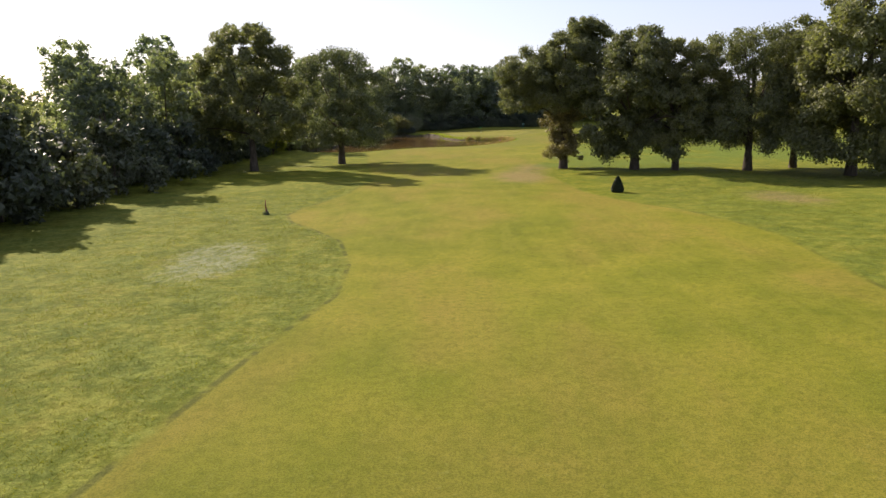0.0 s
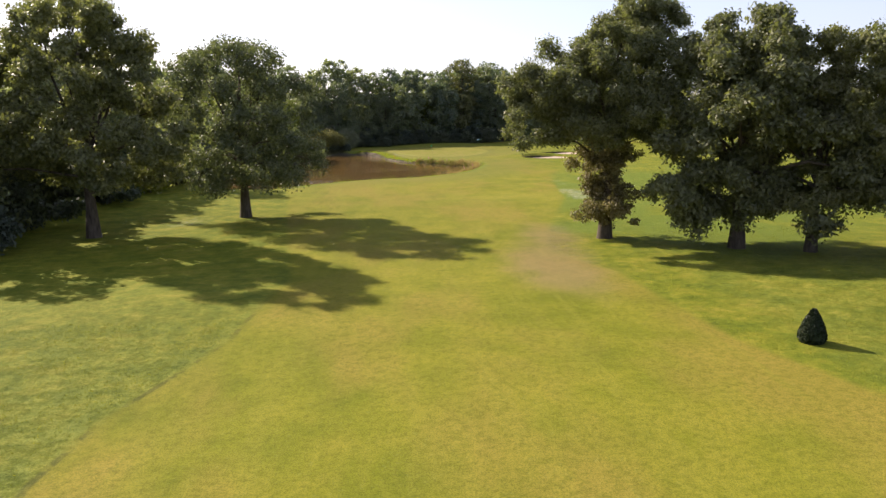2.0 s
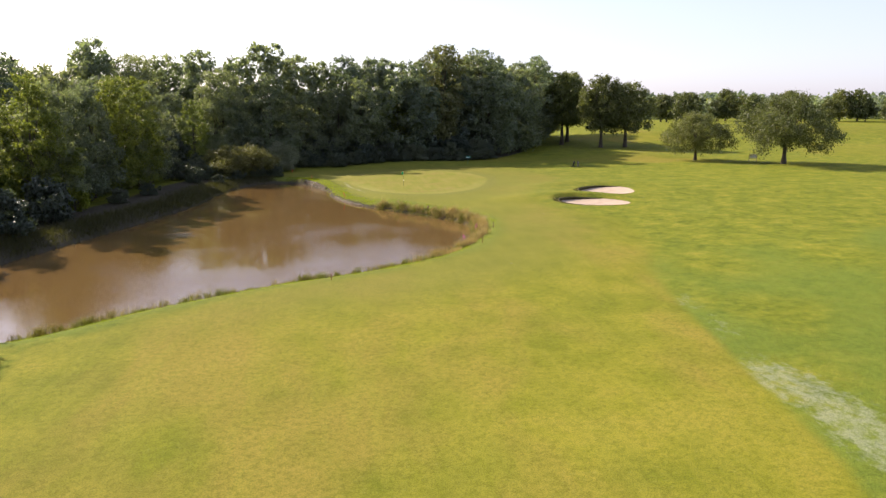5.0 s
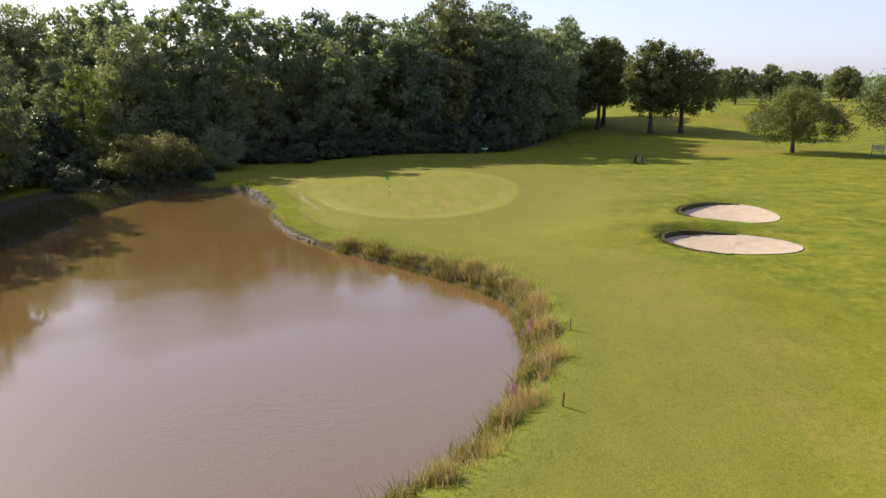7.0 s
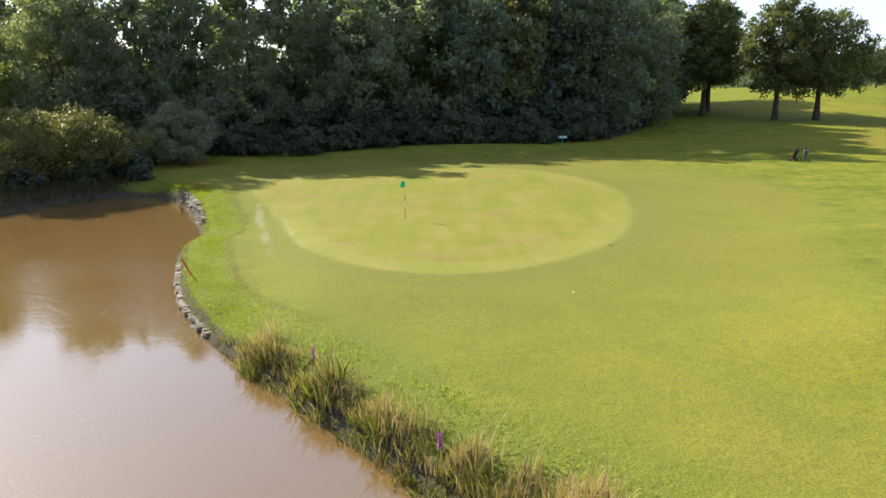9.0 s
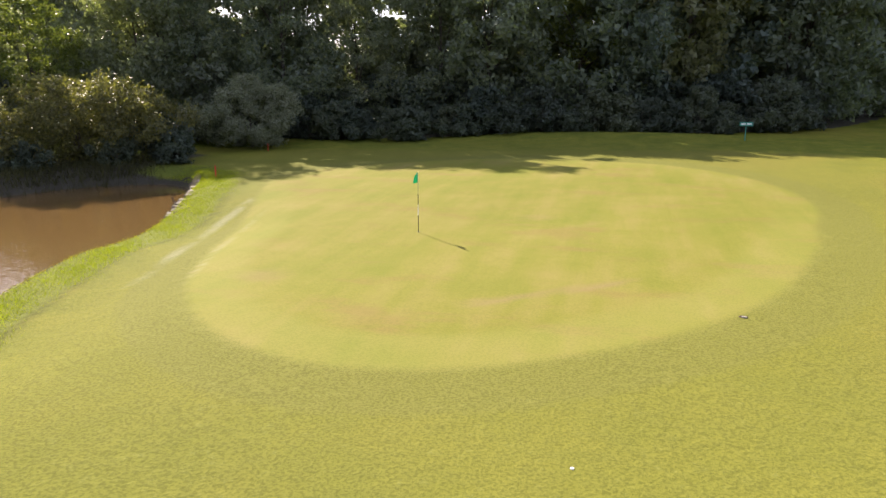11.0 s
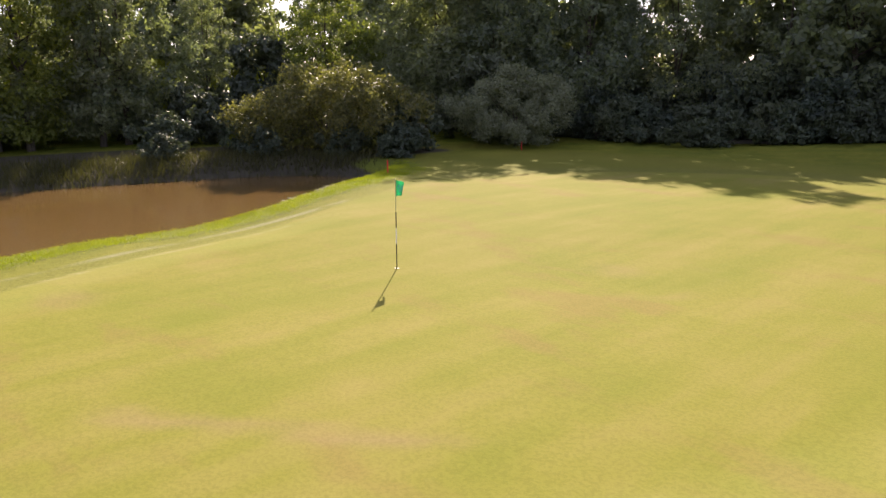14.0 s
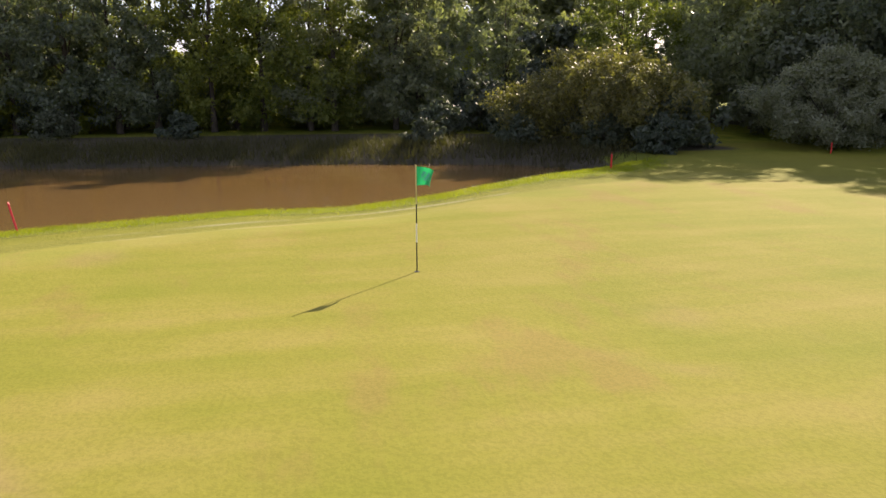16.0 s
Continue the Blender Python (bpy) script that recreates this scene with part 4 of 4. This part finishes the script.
blades("bank_grass", along_shore(WEST, ROCK, 5, 5, 0.7, 1.9, 0.35, 24), 0.12, 0.018, BANK, 5, "short green grass at the top of the bank", 0.6, plain=True)
blades("bank_grass", along_shore(ROCK, (-9, 228), 18, 6, 0.15, 2.1, 0.3, 50), 0.11, 0.011, BANK, 6, "bright uncut grass above the stone wall", 0.6, plain=True)
# Far-bank blades carry the trees' shade in their dark colour.
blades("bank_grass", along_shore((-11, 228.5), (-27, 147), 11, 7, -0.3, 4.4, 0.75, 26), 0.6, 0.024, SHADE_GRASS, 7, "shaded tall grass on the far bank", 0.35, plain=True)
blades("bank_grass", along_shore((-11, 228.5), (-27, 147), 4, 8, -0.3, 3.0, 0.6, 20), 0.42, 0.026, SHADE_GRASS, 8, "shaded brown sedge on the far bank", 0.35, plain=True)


def rough_patch(name, box, count, keep, height, width, material, seed, label):
    r = np.random.default_rng(seed)
    xy = np.stack([r.uniform(box[0], box[1], count * 3), r.uniform(box[2], box[3], count * 3)], 1)
    w = keep(xy[:, 0], xy[:, 1]) * (0.35 + 0.65 * step(waves(xy[:, 0], xy[:, 1], 3.2, seed), -0.3, 0.7))
    xy = xy[r.random(len(xy)) < w][:count]
    blades(name, xy, height, width, material, seed, label, 0.9, plain=True)


not_fair = lambda x, y: (fairway_amount(x, y) < 0.35) * 1.0  # noqa: E731
rough_patch("rough_grass", (-24, -4, 12, 76), 46000, not_fair, 0.10, 0.018, BRIGHT, 21, "uneven rough grass beside the fairway")
rough_patch("rough_grass", (-18, -6, 14, 60), 16000, not_fair, 0.08, 0.014, REED, 22, "yellowed rough grass beside the fairway")
rough_patch("rough_grass", (11, 34, 28, 100), 30000, not_fair, 0.10, 0.018, BRIGHT, 23, "rough grass on the bank under the oaks")

# ---------------------------------------------------------------- stone wall at the water
def stone_mesh(seed):
    r = np.random.default_rng(seed)
    bm = bmesh.new()
    bmesh.ops.create_cube(bm, size=1.0)
    bmesh.ops.subdivide_edges(bm, edges=bm.edges[:], cuts=1, use_grid_fill=True)
    for v in bm.verts:
        v.co = v.co.lerp(v.co.normalized() * 0.62, 0.55) + Vector(r.normal(size=3).tolist()) * 0.045
    me = bpy.data.meshes.new("stone")
    bm.to_mesh(me)
    bm.free()
    me.materials.append(STONE)
    return me


STONES = [stone_mesh(s) for s in range(5)]


def stone_wall(lo, hi, seed, label, courses=3):
    r = np.random.default_rng(seed)
    near = lambda p: int(np.argmin(np.hypot(*(POND - np.array(p)).T)))  # noqa: E731
    ring = POND[near(lo):near(hi) + 1]
    run = np.r_[0, np.cumsum(np.linalg.norm(np.diff(ring, axis=0), axis=1))]
    root = new("stone_wall")
    root.location = (*ring[len(ring) // 2], 0)
    tagged(root, label, "retaining wall", "stone walls at the pond")
    for c in range(courses):
        s = r.uniform(0, 0.3) - 0.3
        while s < run[-1]:
            w = r.uniform(0.26, 0.52)
            p = np.array([np.interp(s + w / 2, run, ring[:, 0]), np.interp(s + w / 2, run, ring[:, 1])])
            q = np.array([np.interp(s + w / 2 + 0.2, run, ring[:, 0]), np.interp(s + w / 2 + 0.2, run, ring[:, 1])]) - p + 1e-6
            ang = math.degrees(math.atan2(q[1], q[0]))
            s += w * 0.95
            high = ground_z(p[0] + q[1] / np.linalg.norm(q) * 0.7, p[1] - q[0] / np.linalg.norm(q) * 0.7)
            if c and -0.06 + 0.15 * c > high - 0.17:
                continue
            outw = np.array([q[1], -q[0]]) / np.linalg.norm(q)
            p = p + outw * (0.02 + 0.05 * c + r.uniform(-0.05, 0.05))
            ob = new("stone", STONES[r.integers(5)])
            ob.parent = root
            ob.matrix_basis = (pose(p[0] - root.location.x, p[1] - root.location.y, -0.06 + 0.15 * c + r.uniform(-0.04, 0.04), r.uniform(-12, 12), r.uniform(-12, 12), ang + r.uniform(-14, 14))
                               @ Matrix.Diagonal((w * 1.12, r.uniform(0.3, 0.46), r.uniform(0.17, 0.26), 1)))
    return root


stone_wall((-1.9, 216.2), (-5.6, 224.6), 5, "low wall of rough brown and grey stones at the water", 6)
stone_wall((3.4, 196.2), (0.3, 206.3), 6, "low tumbled stone edging between water and grass", 2)


# ---------------------------------------------------------------- small things
def cyl(bm, r1, r2, z0, z1, sides=12, x=0.0, y=0.0):
    m = Matrix.Translation((x, y, (z0 + z1) / 2))
    bmesh.ops.create_cone(bm, cap_ends=True, segments=sides, radius1=r1, radius2=r2, depth=z1 - z0, matrix=m)
    return bm


def box(bm, cx, cy, cz, sx, sy, sz, bevel=0.0, turn=None):
    m = Matrix.Translation((cx, cy, cz)) @ (turn or Matrix()) @ Matrix.Diagonal((sx, sy, sz, 1))
    made = bmesh.ops.create_cube(bm, size=1.0, matrix=m)
    if bevel:
        edges = list({e for v in made["verts"] for e in v.link_edges})
        bmesh.ops.bevel(bm, geom=edges, offset=bevel, segments=2, affect="EDGES", profile=0.5)
    return bm


BLACK = plain_material("black_paint", (0.012, 0.012, 0.013), 0.45, 0.4, 0.2)
WHITE = plain_material("white_paint", (0.72, 0.71, 0.66), 0.45, 0.4, 0.06)
FLAG = leaf_material("green_flag_cloth", (0.005, 0.24, 0.155), (0.007, 0.28, 0.18), (0.010, 0.33, 0.215), 0.5, 0.2)
FLAG_MARK = plain_material("pale_flag_mark", (0.08, 0.36, 0.26), 0.75, 0.2, 0.1)
PALE = plain_material("pale_yellow_paint", (0.50, 0.46, 0.20), 0.5, 0.4, 0.06)
RED = plain_material("red_paint", (0.55, 0.025, 0.020), 0.5, 0.4, 0.2)
RUST = plain_material("weathered_red_paint", (0.15, 0.048, 0.026), 0.8, 0.3, 0.4, 14.0)
TIMBER = plain_material("grey_timber", (0.20, 0.15, 0.10), 0.85, 0.2, 0.35, 10.0, 0.4)
SIGN_G = plain_material("green_sign_paint", (0.03, 0.20, 0.14), 0.5, 0.4, 0.15)
EARTH = plain_material("earth", (0.06, 0.045, 0.03), 0.95, 0.1, 0.4, 12.0, 0.5)
CREAM = plain_material("cream_panel", (0.62, 0.56, 0.44), 0.7, 0.3, 0.12)
LID = plain_material("weathered_plastic", (0.24, 0.22, 0.17), 0.8, 0.3, 0.2)
PURPLE = leaf_material("purple_petals", (0.26, 0.05, 0.30), (0.42, 0.12, 0.46), (0.55, 0.25, 0.58), 0.4)


def flagstick():
    x, y = 10.30, 213.24
    root = new("flagstick")
    root.location = (x, y, ground_z(x, y))
    for z0, z1, m, nm in ((-0.1, 0.60, BLACK, "black_band"), (0.60, 0.98, WHITE, "white_band"), (0.98, 1.36, BLACK, "black_band"), (1.36, 2.13, PALE, "pale_band")):
        part(nm, cyl(bmesh.new(), 0.0125, 0.0125, z0, z1, 10), root, "", m)
    # No hole in the turf: a black disc stands for its dark inside.
    part("cup", cyl(bmesh.new(), 0.054, 0.054, -0.01, 0.006, 20), root, "flat black disc drawn for the shaded hole", BLACK)
    verts, faces, nx, nz = [], [], 14, 8
    d = Vector((-0.45, 0.89, 0)).normalized()
    n = Vector((-d.y, d.x, 0))
    for i in range(nx + 1):
        u = i / nx
        for j in range(nz + 1):
            v = j / nz
            p = d * (0.50 * u * (1 - 0.10 * u - 0.08 * u * v)) + n * (0.085 * math.sin(6.5 * u + 1.6 * v) * u) + Vector((0, 0, 2.09 - 0.37 * v * (1 - 0.16 * u) - 0.13 * u * u))
            verts.append(tuple(p))
    for i in range(nx):
        for j in range(nz):
            a = i * (nz + 1) + j
            faces.append((a, a + nz + 1, a + nz + 2, a + 1))
    me = new_mesh("flag", verts, faces, FLAG)
    me.materials.append(FLAG_MARK)
    for f in me.polygons:
        i, j = f.index // nz, f.index % nz
        if 4 <= i <= 8 and 2 <= j <= 5 and (i + j) % 3:
            f.material_index = 1
    part("flag", me, root, "green cloth flag with a pale mark")
    tagged(root, "golf flagstick with black and white bands and green flag", "flagstick")


flagstick()


def stake(x, y, h=0.62, lean=(0, 0), mat=RED, label="short red wooden stake at the pond's edge"):
    root = new("marker_stake")
    root.matrix_basis = pose(x, y, ground_z(x, y), lean[0], lean[1], 20)
    bm = box(bmesh.new(), 0, 0, h / 2 - 0.06, 0.055, 0.055, h + 0.08, 0.008)
    part("post", bm, root, "", mat)
    part("point", cyl(bmesh.new(), 0.036, 0.004, h - 0.02, h + 0.05, 4), root, "", mat)
    return tagged(root, label, "stake", "hazard stakes")


stake(-4.3, 224.5)
stake(1.35, 203.3, 0.85, (8, -24))
stake(-8.6, 239.1, 0.55)
stake(13.9, 164.6, 0.5, (0, 3), RUST)
stake(0.6, 152.8, 0.5, (0, 0), RUST)
stake(16.4, 172.1, 0.55, (0, 0), TIMBER, "weathered dark wooden stake by the reeds")


def clipped_cone():
    x, y = 16.7, 69.5
    root = new("topiary_cone")
    root.location = (x, y, ground_z(x, y))
    bm = bmesh.new()
    prof = [(0.0, -0.05), (0.46, -0.02), (0.58, 0.22), (0.54, 0.50), (0.40, 0.90), (0.22, 1.25), (0.06, 1.52), (0.0, 1.58)]
    n = 20
    rows = [[bm.verts.new((q * math.cos(6.2832 * k / n), q * math.sin(6.2832 * k / n), z)) for k in range(n)] for q, z in prof]
    for a, b in zip(rows, rows[1:]):
        for k in range(n):
            bm.faces.new((a[k], a[(k + 1) % n], b[(k + 1) % n], b[k]))
    part("body", bm, root, "", YEW)
    r = np.random.default_rng(5)
    cnt = 5200
    z = r.uniform(0.0, 1.52, cnt)
    q = np.interp(z, [p[1] for p in prof], [p[0] for p in prof])
    a = r.uniform(0, 6.28, cnt)
    cs = np.stack([q * np.cos(a), q * np.sin(a), z], 1)
    part("foliage", leaf_mesh("foliage", cs, np.full(cnt, 0.035), cnt * 2, 0.075, YEW, 6), root)
    tagged(root, "dark green clipped evergreen cone on the rough", "shrub")


clipped_cone()


def young_tree():
    x, y = -14.55, 60.6
    root = new("sapling")
    root.location = (x, y, ground_z(x, y))
    verts, faces = [], []
    tube(verts, faces, [(0, 0, -0.1), (0.0, 0.01, 0.4), (-0.03, 0.0, 0.8), (-0.01, 0.02, 1.25)], [0.075, 0.06, 0.055, 0.03], 8)
    part("stem", new_mesh("stem", verts, faces, RUST), root, "reddish weathered stem")
    cs = np.array([[0.05, 0, 0.12], [-0.12, 0.05, 0.14], [0.1, -0.12, 0.1], [0.02, 0.1, 0.3]])
    part("foliage", leaf_mesh("foliage", cs, np.array([0.2, 0.2, 0.18, 0.13]), 420, 0.11, WOOD_LEAF, 8), root, "dark leaves at the foot")
    tagged(root, "thin broken sapling with leaves at its foot", "sapling")


young_tree()


def green_sign():
    x, y = 26.0, 247.5
    root = new("sign_post")
    root.matrix_basis = pose(x, y, ground_z(x, y), 0, 0, 8)
    part("post", cyl(bmesh.new(), 0.04, 0.04, -0.1, 1.25), root, "", SIGN_G)
    part("board", box(bmesh.new(), 0, -0.05, 1.22, 0.95, 0.04, 0.30, 0.01), root, "", SIGN_G)
    for bx, bw in ((-0.22, 0.30), (0.2, 0.34)):
        part("lettering_bar", box(bmesh.new(), bx, -0.075, 1.23, bw, 0.012, 0.10), root, "pale bar", WHITE)
    tagged(root, "small green sign board on a post beside the wood", "sign")


green_sign()


def golf_trolley(x, y, turn, mat, label):
    root = new("golf_trolley")
    root.matrix_basis = pose(x, y, ground_z(x, y), 0, 0, turn)
    tilt = Matrix.Rotation(radians(24), 4, "X")
    bm = bmesh.new()
    bmesh.ops.create_cone(bm, cap_ends=True, segments=14, radius1=0.15, radius2=0.18, depth=0.86, matrix=Matrix.Translation((0, 0.05, 0.66)) @ tilt)
    part("bag", bm, root, "", mat)
    for cx, cy in ((0.05, -0.18), (-0.06, -0.14), (0.0, -0.24)):
        bm = bmesh.new()
        bmesh.ops.create_cone(bm, cap_ends=True, segments=8, radius1=0.02, radius2=0.045, depth=0.3, matrix=Matrix.Translation((cx, cy, 1.14)) @ tilt)
        part("club_cover", bm, root, "", BLACK)
    for sx in (-0.36, 0.36):
        bm = bmesh.new()
        bmesh.ops.create_cone(bm, cap_ends=True, segments=18, radius1=0.15, radius2=0.15, depth=0.05, matrix=Matrix.Translation((sx, 0.22, 0.15)) @ Matrix.Rotation(radians(90), 4, "Y"))
        part("wheel", bm, root, "", BLACK)
    part("axle", box(bmesh.new(), 0, 0.22, 0.15, 0.70, 0.03, 0.03), root, "", BLACK)
    part("handle", box(bmesh.new(), 0, -0.42, 0.95, 0.03, 0.5, 0.03, 0, Matrix.Rotation(radians(-25), 4, "X")), root, "", BLACK)
    tagged(root, label, "golf trolley", "golf trolleys by the green")


golf_trolley(45.0, 237.2, 15, BLACK, "black golf bag on a wheeled trolley on grass")
golf_trolley(45.8, 237.0, -30, plain_material("grey_bag", (0.10, 0.10, 0.11), 0.7), "dark grey golf bag on a wheeled trolley on grass")


def notice_board():
    x, y = 85.2, 243.0
    root = new("notice_board")
    root.matrix_basis = pose(x, y, ground_z(x, y), 0, 0, -35)
    for sx in (-0.75, 0.75):
        part("post", box(bmesh.new(), sx, 0, 0.85, 0.10, 0.10, 1.9, 0.01), root, "", TIMBER)
    part("panel", box(bmesh.new(), 0.05, -0.03, 1.30, 1.35, 0.05, 0.75, 0.01), root, "", CREAM)
    part("seat_board", box(bmesh.new(), 0, -0.05, 0.45, 1.5, 0.30, 0.06, 0.01), root, "", CREAM)
    part("rail", box(bmesh.new(), 0, 0, 0.75, 1.45, 0.05, 0.08, 0.01), root, "", TIMBER)
    tagged(root, "wooden board on two posts with pale panel", "notice board")


notice_board()


def valve_cover(x, y):
    root = new("sprinkler_cover")
    root.matrix_basis = pose(x, y, ground_z(x, y) + 0.012, -6, 4, 0)
    bm = bmesh.new()
    bmesh.ops.create_cone(bm, cap_ends=True, segments=22, radius1=0.062, radius2=0.058, depth=0.025)
    part("lid", bm, root, "pale round lid", LID)
    bm = bmesh.new()
    bmesh.ops.create_cone(bm, cap_ends=True, segments=22, radius1=0.11, radius2=0.09, depth=0.02, matrix=Matrix.Translation((0, 0.05, -0.005)))
    part("earth_rim", bm, root, "dark bare earth round it", EARTH)
    tagged(root, "round pale sprinkler cover sunk in short grass", "sprinkler cover", "sprinkler covers")


for cx_, cy_ in ((19.95, 205.75), (14.75, 156.2), (23.57, 179.5), (39.3, 189.2)):
    valve_cover(cx_, cy_)
for px, py in ((16.65, 198.5),):
    ob_ = new("white_marker", None)
    ob_.location = (px, py, ground_z(px, py))
    part("disc", cyl(bmesh.new(), 0.035, 0.025, -0.01, 0.015, 12), ob_, "", WHITE)
    tagged(ob_, "small white marker disc pressed into the grass", "marker", "white markers")


def dead_branch():
    """A bare branch that sticks out of the water by the stone wall."""
    root = new("dead_branch")
    root.location = (-4.4, 220.7, 0.0)
    for nm, pts, rad in (("stem", [(0.1, 0, -0.3), (0, 0, 0.05), (-0.15, 0.1, 0.32), (-0.38, 0.2, 0.52)], [0.05, 0.045, 0.035, 0.012]),
                         ("fork", [(-0.06, 0.04, 0.15), (0.12, 0.2, 0.26), (0.42, 0.3, 0.30)], [0.03, 0.024, 0.01]),
                         ("twig", [(-0.18, 0.12, 0.36), (-0.14, 0.22, 0.55), (-0.2, 0.3, 0.68)], [0.02, 0.015, 0.006])):
        verts, faces = [], []
        tube(verts, faces, pts, rad, 7)
        part(nm, new_mesh(nm, verts, faces, BARK), root)
    tagged(root, "dark dead branch sticking out of the muddy water", "branch")


dead_branch()


def flower(x, y, h, seed):
    root = new("wildflower")
    root.location = (x, y, ground_z(x, y))
    verts, faces = [], []
    tube(verts, faces, [(0, 0, -0.05), (0.02, 0, h * 0.5), (0.05, 0.02, h)], [0.012, 0.010, 0.005], 5)
    part("stem", new_mesh("stem", verts, faces, REED_GREEN), root)
    r = np.random.default_rng(seed)
    cs = np.c_[r.normal(size=(24, 2)) * 0.018 + 0.04, np.linspace(h * 0.62, h, 24)]
    part("spike", leaf_mesh("spike", cs, np.full(24, 0.03), 200, 0.045, PURPLE, seed), root, "purple flower spike")
    tagged(root, "tall purple waterside flower among reeds", "flower", "flowers in the reeds")


for k_, (fx, fy, fh) in enumerate([(12.2, 165.2, 1.2), (12.4, 165.5, 1.0), (14.6, 172.6, 1.3), (14.8, 172.9, 1.1), (11.3, 187.1, 1.0), (8.0, 192.0, 0.95)]):
    flower(fx, fy, fh, 100 + k_)


# ---------------------------------------------------------------- distance
def far_woods(name, seed, near, wide, count, leaves, size, leaf, az):
    r = np.random.default_rng(seed)
    a = np.radians(r.uniform(az[0], az[1], count))
    d = r.uniform(near, near + wide, count)
    x, y = 10 + d * np.sin(a), 140 + d * np.cos(a)
    z = level(x, y) + r.uniform(0.1, 0.85, count) * size * 1.6
    # The air's haze is only in the leaf colour.
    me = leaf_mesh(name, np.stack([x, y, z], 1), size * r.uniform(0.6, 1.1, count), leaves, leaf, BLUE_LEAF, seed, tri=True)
    tagged(new(name, me), "distant belt of woodland on the horizon", "woodland", kind="stuff")


far_woods("far_woodland", 1, 400, 60, 420, 26000, 6.0, 1.7, (20, 75))
far_woods("far_woodland", 2, 620, 120, 480, 22000, 7.0, 2.8, (8, 75))
far_woods("far_woodland", 3, 1100, 300, 600, 15000, 9.0, 5.0, (5, 75))
far_woods("far_woodland", 4, 2000, 500, 700, 12000, 11.0, 9.0, (5, 75))
